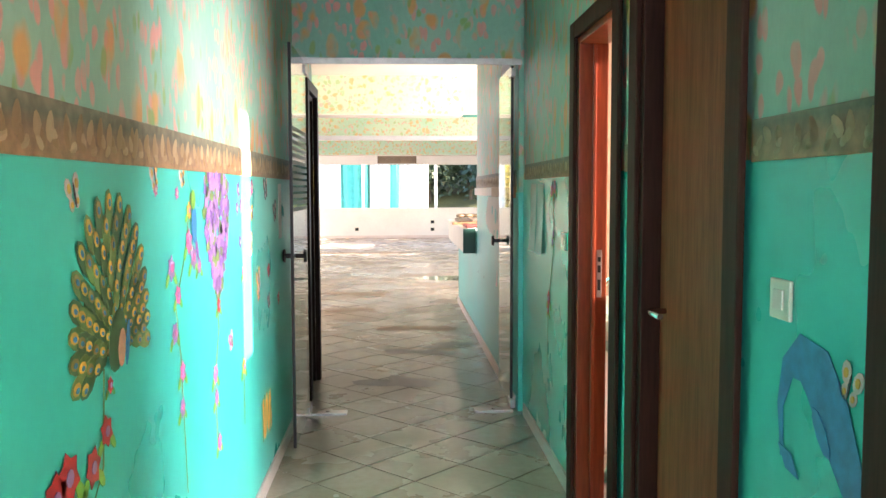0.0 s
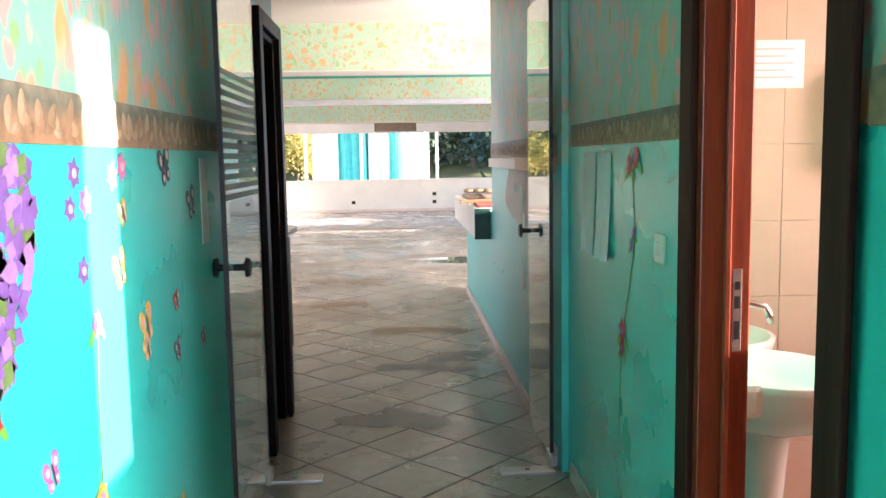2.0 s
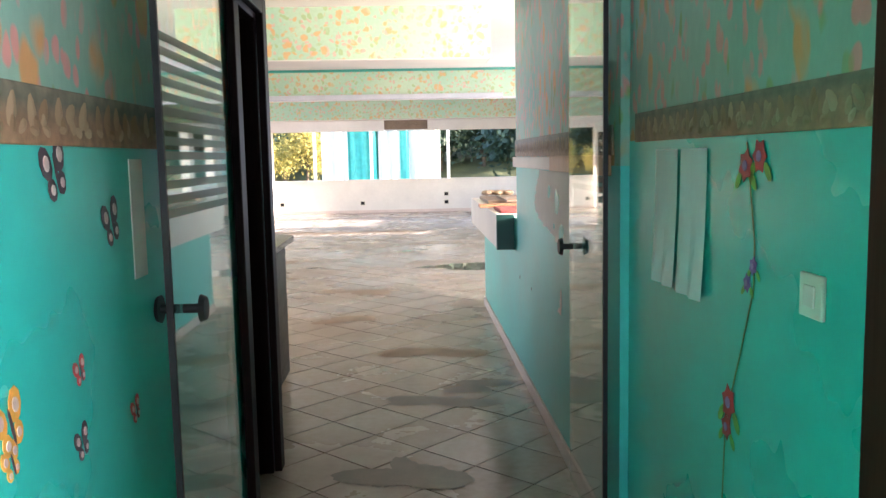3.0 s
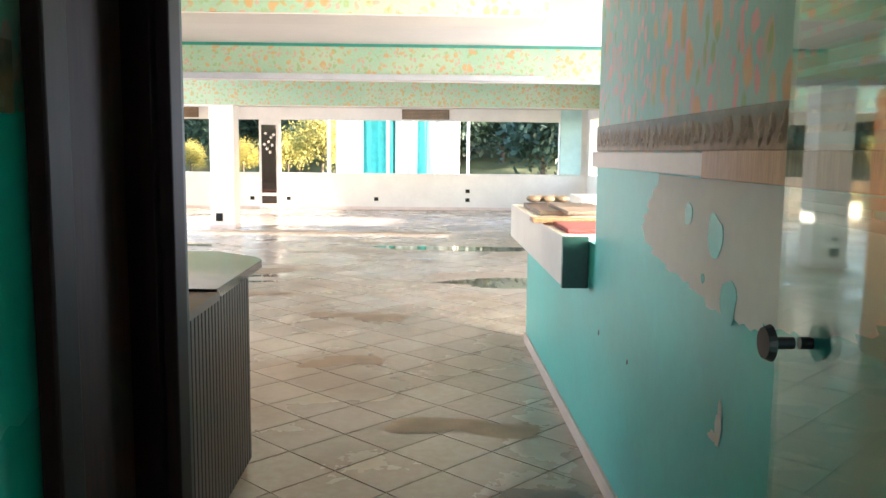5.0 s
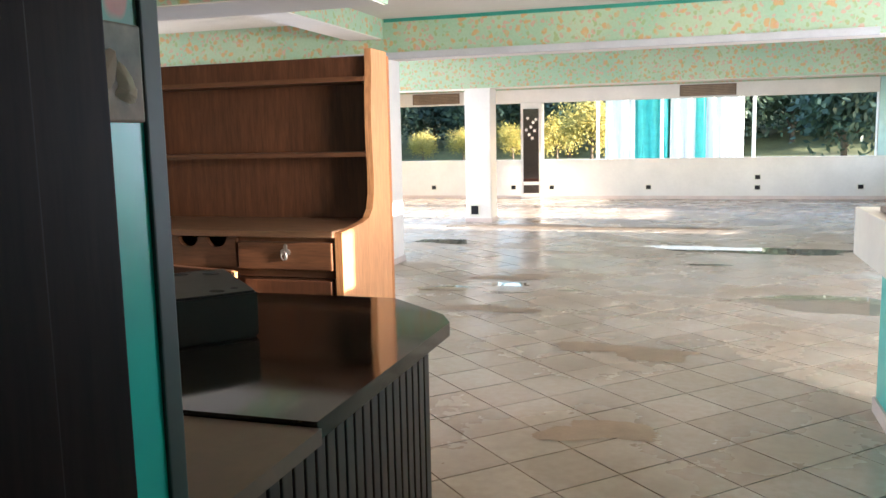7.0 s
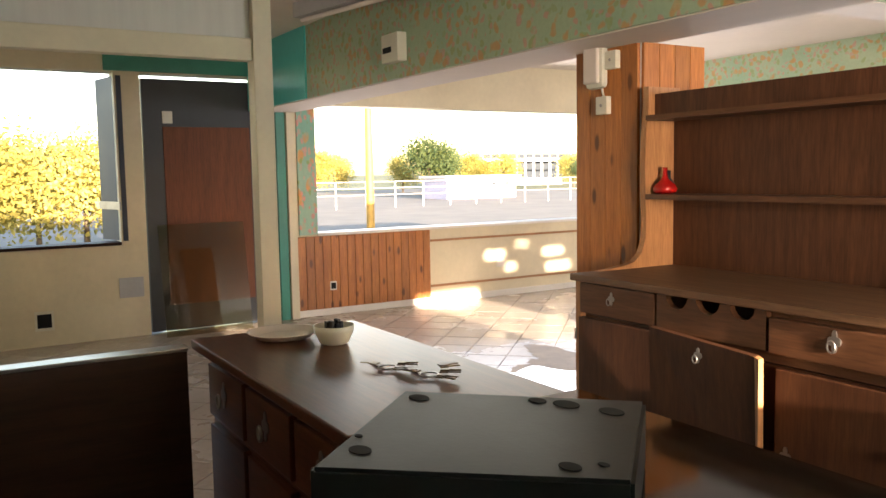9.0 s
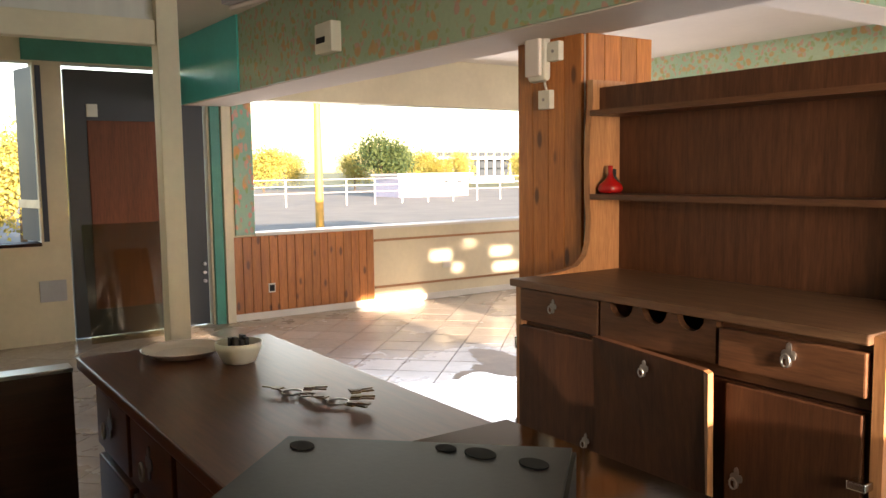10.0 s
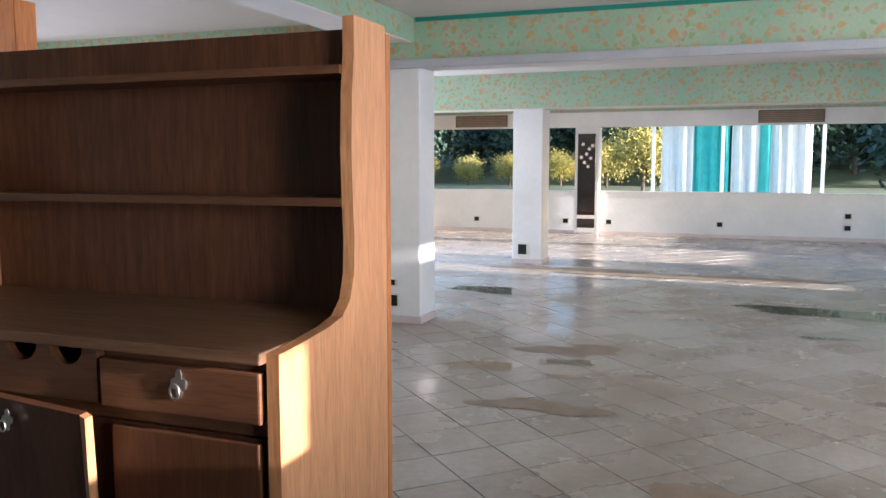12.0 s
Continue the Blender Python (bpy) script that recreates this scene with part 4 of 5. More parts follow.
for b in ((0.88, 1.38, 8.75, 8.9, 1.012, 1.034), (1.0, 1.36, 9.4, 10.2, 1.003, 1.03), (1.12, 1.4, 9.1, 9.9, 1.032, 1.05)):
    pl = thing("plank", ((b[0] + b[1]) / 2, (b[2] + b[3]) / 2, b[4]), "loose weathered wooden plank lying on the ledge", "plank", "planks on ledge")
    part("board", box(*b, 0.003), PALE_OR_LIT_WOOD if b[0] < 0.9 else DUSTY, pl)
fold = thing("red_mat", (1.15, 8.4, 1.0), "folded dull red mat on the ledge", "mat")
part("cloth", box(0.98, 1.35, 8.3, 8.74, 1.001, 1.025, 0.008), plain("dull_red_cloth", (0.28, 0.06, 0.05), 0.8), fold)
glove = thing("work_glove", (1.15, 10.2, 1.03), "crumpled ochre work gloves on the ledge", "gloves")
bm = bmesh.new()
for k in range(5):
    bmesh.ops.create_icosphere(bm, subdivisions=2, radius=0.05, matrix=pose(1.06 + 0.05 * k, 10.15 + 0.05 * (k % 2), 1.06) @ Matrix.Diagonal((1, 1.3, 0.5, 1)))
part("cloth", bm, MUD, glove)
bench = thing("worktable", (2.0, 11.8, 0), "pale worktable with a dark open frame", "table")
part("tabletop", box(1.65, 2.7, 11.5, 12.1, 0.93, 1.0, 0.005), PLASTER, bench)
for x in (1.7, 2.62):
    for y in (11.55, 12.02):
        part("leg", box(x, x + 0.05, y, y + 0.05, 0, 0.929), BLACK_METAL, bench)

# ---- window wall on the west ----
pine = thing("pine_panelling", (-7.79, 10.8, 0.06), "varnished knotty pine boards under the window", "panelling", kind="structure")
for k in range(17):
    part("board", box(-7.798, -7.778, 10.03 + k * 0.09, 10.116 + k * 0.09, 0.07, 0.812, 0.004), PINE, pine)
strip("trim_pattern_pier", SPONGED, "sponged pier beside the window", -7.8, -7.775, 10.056, 10.25, 0.83, 2.12)
strip("trim_green_pier", GREEN_TRIM, "green painted reveal beside the entrance", -7.8, -7.76, 9.84, 9.93, 0.0, 2.36)
strip("trim_white_post", WHITE_FRAME, "white corner strip", -7.8, -7.74, 9.94, 10.02, 0.0, 2.04)
strip("trim_head", GREEN_TRIM, "green painted head over the entrance", -7.8, -7.77, 8.3, 9.92, 2.37, 2.55)
for z in (0.18, 0.68):
    strip("trim_wood_batten", PALE_OR_LIT_WOOD, "thin wooden batten on the cream wall", -7.8, -7.785, 11.57, 16.0, z, z + 0.025)
socket(-7.795, 12.5, 0.38, (1, 0), 0.12, 0.09, False)
socket(-7.775, 10.4, 0.3, (1, 0), 0.07, 0.09)
socket(-7.795, 7.72, 0.22, (1, 0), 0.15, 0.17)
plate = thing("wall_plate", (-7.79, 8.4, 0.6), "grey metal wall plate on the parapet", "wall plate")
part("plate", box(-7.8, -7.785, 8.34, 8.55, 0.36, 0.54, 0.003), GREY_PIPE, plate)
entry = thing("entrance_door", (-7.86, 9.2, 0), "dark panelled entrance door with reddish centre panel", "door", kind="structure")
part("leaf", box(-7.9, -7.84, 8.62, 9.8, 0.01, 2.32, 0.004), plain("charcoal_door_paint", (0.035, 0.04, 0.045), 0.5), entry)
part("panel", box(-7.839, -7.825, 8.79, 9.6, 0.25, 1.89, 0.006), ENTRY_PANEL, entry, "reddish brown centre panel")
part("letter_plate", box(-7.839, -7.82, 8.79, 8.88, 1.92, 2.03, 0.003), PLASTIC, entry)
for z in (0.42, 0.5, 0.58):
    part("bolt", tube((-7.838, 9.76, z), (-7.81, 9.76, z), 0.016), STEEL, entry)
shut = thing("open_shutter", (-7.75, 8.45, 0.86), "dark blue-grey shutter leaf standing open", "shutter")
part("frame", slab([(-7.79, 8.4, 0.87), (-8.25, 8.3, 0.87), (-8.25, 8.3, 2.33), (-7.79, 8.4, 2.33)], (0, 1, 0), 0.04), plain("slate_paint", (0.025, 0.035, 0.06), 0.5), shut)
part("rail", slab([(-7.79, 8.39, 1.15), (-8.25, 8.29, 1.15), (-8.25, 8.29, 1.22), (-7.79, 8.39, 1.22)], (0, -1, 0), 0.012), STEEL, shut)
pane = thing("glass_sheet", (-7.6, 9.1, 0), "loose dusty glass sheet leaning against the door", "glass sheet")
p_ = part("sheet", slab([(-7.55, 8.68, 0.0), (-7.55, 9.47, 0.0), (-7.74, 9.47, 1.0), (-7.74, 8.68, 1.0)], (1, 0, 0.23), 0.008), GLASS_DUSTY, pane)
p_.visible_shadow = False
meter = thing("wall_box", (-4.75, 9.58, 2.16), "small ivory plastic switch box on the beam", "switch box")
part("case", box(-4.9, -4.68, 9.53, 9.599, 2.14, 2.32, 0.006), PLASTIC, meter)
part("window", box(-4.87, -4.76, 9.524, 9.529, 2.2, 2.235), HOLE, meter)
tubel = thing("ceiling_lamp", (-4.95, 9.36, CEIL), "white fluorescent batten lamp under the ceiling", "ceiling lamp")
part("housing", slab([(-5.56, 9.19, CEIL - 0.1), (-5.58, 9.3, CEIL - 0.1), (-4.33, 9.53, CEIL - 0.1), (-4.31, 9.42, CEIL - 0.1)], (0, 0, 1), 0.1), GREY_PIPE, tubel)
part("tube", tube((-5.54, 9.25, CEIL - 0.118), (-4.35, 9.47, CEIL - 0.118), 0.017), CERAMIC, tubel)

# dish, bowl, keys on the desk
dish = thing("white_dish", (-2.56, 7.985, 0.9), "shallow white oval dish on the desk", "dish")
part("dish", lathe([(0.05, 0), (0.09, 0.005), (0.115, 0.024), (0.12, 0.026), (0.113, 0.021), (0.08, 0.01)], (-2.58, 7.95, 0.9)), CERAMIC, dish)
bowl = thing("cream_bowl", (-2.4, 8.02, 0.9), "small cream bowl with dark clutter on the desk", "bowl")
part("bowl", lathe([(0.035, 0), (0.045, 0.004), (0.062, 0.04), (0.066, 0.06), (0.062, 0.06), (0.055, 0.04), (0.03, 0.012)], (-2.4, 8.05, 0.9)), PLASTIC, bowl)
for k in range(6):
    a = k * 1.1
    cx, cy = -2.4 + 0.02 * math.cos(a), 8.05 + 0.02 * math.sin(a)
    part("clip", box(cx - 0.012, cx + 0.012, cy - 0.006, cy + 0.006, 0.93, 0.968 + 0.004 * (k % 3), 0.002), BLACK, bowl)
for x0, y0, k in ((-2.0, 8.03, 6), (-1.86, 8.08, 9)):
    ks = thing("key_bunch", (x0, y0, 0.9), "bunch of worn metal keys on a ring on the desk", "keys", "key bunches")
    part("ring", sweep([(x0 + 0.025 * math.cos(a), y0 + 0.025 * math.sin(a), 0.905) for a in [j * math.pi / 6 for j in range(13)]], 0.002, 6), STEEL, ks)
    for j in range(k):
        a = 0.2 + j * 0.16 + (3.0 if j % 3 == 0 else 0)
        c = Vector((x0 + 0.03 * math.cos(a), y0 + 0.03 * math.sin(a), 0.901 + 0.003 * j))
        d = Vector((math.cos(a), math.sin(a), 0))
        w = Vector((-d.y, d.x, 0))
        part("key", slab([c - w * 0.011, c - w * 0.011 + d * 0.022, c - w * 0.004 + d * 0.026, c - w * 0.004 + d * 0.055, c + w * 0.004 + d * 0.055, c + w * 0.004 + d * 0.026, c + w * 0.011 + d * 0.022, c + w * 0.011], (0, 0, 1), 0.003), BRASS if j % 2 else DUSTY, ks)

# ---- washroom ----
for by in (4.12, 4.61):
    basin = thing("wash_basin", (1.45, by, 0), "white ceramic pedestal wash basin with chrome tap", "basin", "wash basins")
    bm = lathe([(0.09, 0.64), (0.17, 0.67), (0.235, 0.735), (0.25, 0.80), (0.255, 0.825), (0.235, 0.828), (0.19, 0.77), (0.05, 0.72)], (0, 0, 0), 36)
    bmesh.ops.scale(bm, vec=(0.84, 0.92, 0.95), verts=bm.verts)
    bmesh.ops.translate(bm, vec=(1.41, by, 0), verts=bm.verts)
    part("bowl", bm, CERAMIC, basin)
    part("back_ledge", box(1.192, 1.3, by - 0.2, by + 0.2, 0.7, 0.795, 0.02), CERAMIC, basin)
    part("pedestal", lathe([(0.11, 0), (0.1, 0.04), (0.07, 0.15), (0.062, 0.4), (0.075, 0.58), (0.12, 0.63)], (1.4, by + 0.03, 0)), CERAMIC, basin)
    part("tap", sweep([(1.26, by, 0.79), (1.26, by, 0.9), (1.29, by, 0.95), (1.34, by, 0.97), (1.385, by, 0.96), (1.4, by, 0.935), (1.4, by, 0.91)], 0.011), CHROME, basin, "curved chrome tap")
strip("wall_bath_lining", BATH_TILE, "beige tiled washroom wall", 1.191, 3.1, 4.86, 5.0, 0, TOP)
lining = bpy.data.objects["wall_bath_lining"]
for i in range(7):
    for j in range(9):
        part("wall_tile", box(1.25 + i * 0.262, 1.509 + i * 0.262, 4.8562, 4.859, 0.02 + j * 0.28, 0.297 + j * 0.28, 0.001), BATH_TILE, lining)
notice = thing("notice_sheet", (1.7, 4.85, 1.62), "white printed notice sheet on the washroom wall", "notice")
part("sheet", box(1.6, 1.84, 4.852, 4.8555, 1.62, 1.79), PAPER, notice)
for k in range(5):
    part("text_line", box(1.63, 1.8 - 0.03 * (k % 2), 4.8505, 4.8515, 1.755 - k * 0.025, 1.762 - k * 0.025), GREY_PIPE, notice)
disp = thing("soap_dispenser", (2.09, 4.8, 1.35), "white plastic dispenser on the washroom wall", "dispenser")
part("case", box(1.98, 2.2, 4.74, 4.8555, 1.35, 1.68, 0.02), CERAMIC, disp)


# ---- small things on the corridor walls ----
def switch_plate(x, y, z, side):
    s = thing("light_switch", (x, y, z - 0.045), "ivory plastic light switch on teal wall", "light switch", "light switches")
    part("plate", box(min(x, x + side * 0.009), max(x, x + side * 0.009), y - 0.042, y + 0.042, z - 0.04, z + 0.04, 0.003), PLASTIC, s)
    part("rocker", box(min(x + side * 0.009, x + side * 0.013), max(x + side * 0.009, x + side * 0.013), y - 0.02, y + 0.02, z - 0.02, z + 0.02, 0.002), CERAMIC, s)


switch_plate(XR, 4.12, 1.13, -1)
switch_plate(XR, 1.965, 1.15, -1)
for y0 in (4.66, 4.88):
    sh = thing("paper_notice", (XR, y0, 1.0), "curled white paper sheet taped to the teal wall", "paper", "paper notices")
    bm = bmesh.new()
    rows_ = [[bm.verts.new((XR - 0.004 - 0.012 * (j / 5) ** 2 * (1 + i % 2), y0 + i * 0.049, 1.4 - j * 0.075)) for i in range(5)] for j in range(6)]
    for r1, r2 in zip(rows_, rows_[1:]):
        for i in range(4):
            bm.faces.new((r1[i], r1[i + 1], r2[i + 1], r2[i]))
    part("sheet", bm, PAPER, sh)


# ---- trees and the outside ----
def tree(name, at, height, spread, mat, seed, label, leaves=900, group="trees outside", leaf=0.16):
    rnd = random.Random(seed)
    t = thing(name, at, label, "tree", group)
    base = Vector(at)
    bm = tube(base, base + Vector((0, 0, height * 0.55)), height * 0.03, height * 0.014, 9)
    ends = []
    for k in range(9):
        a, h = k * 2.4 + rnd.random(), height * (0.2 + 0.06 * k)
        s = base + Vector((0, 0, min(h, height * 0.54)))
        e = s + Vector((math.cos(a) * spread * 0.6, math.sin(a) * spread * 0.6, height * (0.08 + 0.25 * rnd.random())))
        tube(s, e, height * 0.011, height * 0.004, 6, bm)
        ends.append(e)
    ends.append(base + Vector((0, 0, height * 0.8)))
    part("trunk", bm, BARK, t)
    verts, faces = [], []
    for k in range(leaves):
        c = ends[k % len(ends)]
        p = c + Vector((rnd.gauss(0, spread * 0.27), rnd.gauss(0, spread * 0.27), rnd.gauss(0, height * 0.12))) - base
        u = Vector((rnd.gauss(0, 1), rnd.gauss(0, 1), rnd.gauss(0, 1))).normalized()
        w = u.orthogonal().normalized()
        s = leaf * (0.6 + rnd.random())
        i = len(verts)
        verts += [p - u * s, p + w * s * 0.6, p + u * s, p - w * s * 0.6]
        faces.append((i, i + 1, i + 2, i + 3))
    data = bpy.data.meshes.new("crown")
    data.from_pydata([tuple(v) for v in verts], [], faces)
    data.materials.append(mat)
    new("crown", data).parent = t
    return t


def scatter(kind, spots):
    for x, y, z, s, r in spots:
        copy_thing(kind, pose(x, y, z, 0, 0, r)).scale = (s, s, s)


GZ = -0.9
yt = tree("autumn_tree", (-41, 79, GZ), 4.6, 2.2, LEAF_YELLOW, 3, "small round tree with yellow-green autumn leaves", 5000, leaf=0.1)
gt = tree("green_tree", (-75, 51, GZ), 6.0, 2.6, LEAF_GREEN, 5, "leafy green tree with a full crown", 5000, leaf=0.12)
dt = tree("dark_tree", (2, 90, GZ), 9, 3.4, LEAF_DARK, 8, "tall dark evergreen tree on the slope", 3500, "trees on the slope", 0.26)
rnd = random.Random(4)
scatter(yt, [(-22, 84, GZ, 0.62, 40), (-17.5, 86, GZ, 0.7, 90), (-26.5, 85, GZ, 0.58, 10), (-12.5, 82, GZ, 0.8, 200), (-8.6, 76, GZ, 1.15, 20), (-31.5, 86, GZ, 0.66, 130), (-37, 86, GZ, 0.6, 250)])
scatter(yt, [(-27 - 1.5 * (k % 4), 8 + 1.6 * k, GZ, 0.72 + 0.2 * rnd.random(), 50 * k) for k in range(5)])
scatter(yt, [(-84 - rnd.uniform(0, 14), 44 + 5.2 * k, GZ, rnd.uniform(0.7, 1.1), 70 * k) for k in range(9)])
scatter(gt, [(-78, 54.3, GZ, 0.85, 80), (-74, 71, GZ, 0.6, 10)])
scatter(dt, [(-58 + 3.3 * k + rnd.uniform(-1, 1), 92 + rnd.uniform(-3, 10), GZ, rnd.uniform(0.75, 1.15), 47 * k) for k in range(27)])
scatter(dt, [(7 + 2.6 * k, 52 + 2.2 * (k % 3), GZ, 0.7 + 0.07 * (k % 4), 60 * k) for k in range(7)])
scatter(dt, [(-60 + 6.5 * k + rnd.uniform(-2, 2), 116 + rnd.uniform(-4, 14), GZ + 7, rnd.uniform(1.1, 1.6), 31 * k) for k in range(20)])

# pavilion with cloth hangings beyond the far windows
pav = thing("pavilion", (-0.9, 45, GZ), "white-posted garden pavilion hung with aqua and white cloth", "pavilion")
for x in (-4.4, -3.1, -1.55, -0.35, 1.05, 2.35):
    part("post", box(x - 0.07, x + 0.07, 44.9, 45.04, GZ, 3.6, 0.01), WHITE_POST, pav)
part("roof", box(-4.8, 2.8, 44.5, 48.5, 3.6, 3.85, 0.03), WHITE_POST, pav)
for x0, x1, m in ((-4.1, -2.75, WHITE_CLOTH), (-2.75, -1.3, AQUA_CLOTH), (-1.2, -0.1, WHITE_CLOTH), (-0.1, 0.35, AQUA_CLOTH), (0.35, 1.95, WHITE_CLOTH), (-3.7, 2.0, AQUA_CLOTH)):
    bm = bmesh.new()
    k = int((x1 - x0) / 0.07)
    yy = 45.3 if x1 - x0 < 3 else 46.4
    rows_ = [[bm.verts.new((x0 + i * (x1 - x0) / k, yy + 0.1 * math.sin(i * 0.9 + j * 0.4) + 0.05 * math.sin(i * 2.3), z)) for i in range(k + 1)] for j, z in enumerate((GZ + 0.1, 0.6, 1.8, 2.6, 3.55))]
    for r1, r2 in zip(rows_, rows_[1:]):
        for i in range(k):
            bm.faces.new((r1[i], r1[i + 1], r2[i + 1], r2[i])).smooth = True
    part("hanging", bm, m, pav, "aqua cloth hanging" if m == AQUA_CLOTH else "white cloth hanging")

# yard, road, piers of the east wall
structure("yard", box(-105, -9, -30, 70, GZ - 0.05, GZ + 0.02), GRAVEL, "pale sunlit gravel yard", "yard")
structure("road", box(-8.9, 60, 55, 68, GZ - 0.04, GZ + 0.03), GRAVEL, "pale road beyond the lawn", "road")
strip("trim_east_pattern", SPONGED_BEAM, "sponged pier between east windows", 4.085, 4.1, 18.25, 19.45, 0.0, 2.6)
strip("trim_east_corner", plain("pale_aqua_paint", (0.42, 0.62, 0.62), 0.5), "pale aqua pier in the far corner", 3.46, 3.95, 23.95, 23.968, 0.86, 2.36)
strip("trim_east_near", SPONGED_BEAM, "sponged wall beside the side window", 4.085, 4.1, 14.9, 17.5, 0.9, 2.6)
for yy in (17.6, 17.88, 18.14):
    strip("window_frame_east", DARK_DOOR, "dark window frame post", 4.07, 4.2, yy, yy + 0.06, 0.5, 2.12)
HY, HM, HE, HB, HT = 43.9, 47.9, 51.2, GZ, 0.9
hut = thing("utility_hut", (-62, HM, HB), "small flat-roofed lilac and white utility hut", "hut")
part("wall", box(-64, -60, HY, HM, HB, HT, 0.02), LILAC_WALL, hut)
part("wall_white", box(-64, -60.1, HM + 0.01, HE, HB, HT, 0.02), PALE_WALL, hut)
part("roof", box(-64.3, -59.7, HY - 0.3, HE + 0.3, HT, HT + 0.22, 0.02), PALE_WALL, hut)
for u in (0.3, 0.85):
    part("door", box(-59.99, -59.94, HY + u * (HM - HY) - 0.5, HY + u * (HM - HY) + 0.4, HB, HB + 2.05), plain("violet_grey_door", (0.3, 0.28, 0.38), 0.6), hut)
for k in range(3):
    part("window", box(-60.09, -60.05, HM + 0.7 + k * 0.7, HM + 1.15 + k * 0.7, HT - 0.75, HT - 0.4), WINDOW_DARK, hut)
house = thing("apartment_house", (-116, 89.1, GZ), "pale three-storey apartment house far away", "building")
part("wall", box(-122, -110, 80.6, 97.6, GZ, 3.0), PALE_WALL, house)
part("roof", box(-122.5, -109.5, 80.1, 98.1, 3.0, 3.5), PALE_WALL, house)
for k in range(10):
    for j in range(3):
        part("window", box(-110.0, -109.9, 81.6 + k * 1.70, 82.8 + k * 1.70, GZ + 1 + j * 1.29, GZ + 2.5 + j * 1.29), WINDOW_DARK, house)
pole = thing("street_pole", (-26, 19.84, GZ), "tall ochre painted pole in the yard", "pole")
part("shaft", tube((-26, 19.84, GZ), (-26, 19.84, 7.5), 0.15, 0.1), RUST_POLE, pole)
part("bracket", tube((-26, 19.84, 4.4), (-26, 19.34, 4.5), 0.03), STEEL, pole)
fence = thing("yard_fence", (-50, 35, GZ), "grey mesh fence posts along the yard", "fence")
for k in range(24):
    part("post", tube((-50, 16 + 2.2 * k, GZ), (-50, 16 + 2.2 * k, 0.9), 0.05, segments=8), GREY_PIPE, fence)
for z in (0.0, 0.45, 0.88):
    part("rail", tube((-50, 16, z), (-50, 66.6, z), 0.025, segments=6), GREY_PIPE, fence)

# ---- stickers on the corridor walls, cut from thin foil ----
FOIL = {}


def foil(name, rgb):
    if name not in FOIL:
        FOIL[name] = plain("foil_" + name, rgb, 0.45, vary=0.22, scale=30, bump=0.02)
    return FOIL[name]


PURPLE, MAUVE, PINKF = foil("purple", (0.20, 0.10, 0.34)), foil("mauve", (0.32, 0.19, 0.40)), foil("pink", (0.62, 0.14, 0.33))
REDF, LEAFF, GOLD, BLUEF = foil("red", (0.45, 0.03, 0.03)), foil("leaf_green", (0.16, 0.42, 0.05)), foil("gold", (0.72, 0.38, 0.05)), foil("blue", (0.03, 0.20, 0.42))
DARKF, PALEF, OLIVEF = foil("dark", (0.05, 0.03, 0.04)), foil("pale", (0.62, 0.48, 0.45)), foil("olive", (0.13, 0.22, 0.06))


def blob(side, y, z, ry, rz, lift=0.0, turn=0.0, k=10, notch=0.0, bm=None):
    """A small flat shape on a corridor wall; side -1 is the west wall."""
    x = (XL + 0.0015 + lift) if side < 0 else (XR - 0.0015 - lift)
    pts = []
    for i in range(k):
        a = 2 * math.pi * i / k
        r = 1 - notch * (i % 2)
        u, v = ry * r * math.cos(a), rz * r * math.sin(a)
        pts.append((x, y + u * math.cos(turn) - v * math.sin(turn), z + u * math.sin(turn) + v * math.cos(turn)))
    return slab(pts, (1 if side < 0 else -1, 0, 0), 0.0012, bm)


def flower(side, y, z, r, mat, label):
    t = thing("flower_sticker", (XL if side < 0 else XR, y, z), label, "wall sticker", "wall stickers")
    part("petals", blob(side, y, z, r, r, 0, 0.3, 12, 0.38), mat, t)
    part("heart", blob(side, y, z, r * 0.3, r * 0.3, 0.0015), PALEF if mat != PALEF else GOLD, t)
    return t


def butterfly(side, y, z, s, mat, label, turn=0.3):
    t = thing("butterfly_sticker", (XL if side < 0 else XR, y, z), label, "wall sticker", "butterfly stickers")
    c, q = math.cos(turn), math.sin(turn)
    for u, v, a, b in ((-0.55, 0.5, 0.42, 0.62), (0.55, 0.5, 0.42, 0.62), (-0.4, -0.45, 0.32, 0.42), (0.4, -0.45, 0.32, 0.42)):
        part("wing", blob(side, y + s * (u * c - v * q), z + s * (u * q + v * c), s * a, s * b, 0, turn - 0.5 * u, 9), mat, t)
        part("wing_spot", blob(side, y + s * (u * c - v * q), z + s * (u * q + v * c), s * a * 0.5, s * b * 0.45, 0.0015, turn, 8), PALEF if mat != PALEF else GOLD, t)
    part("body", blob(side, y, z, s * 0.09, s * 0.7, 0.003, turn, 8), DARKF, t)
    return t


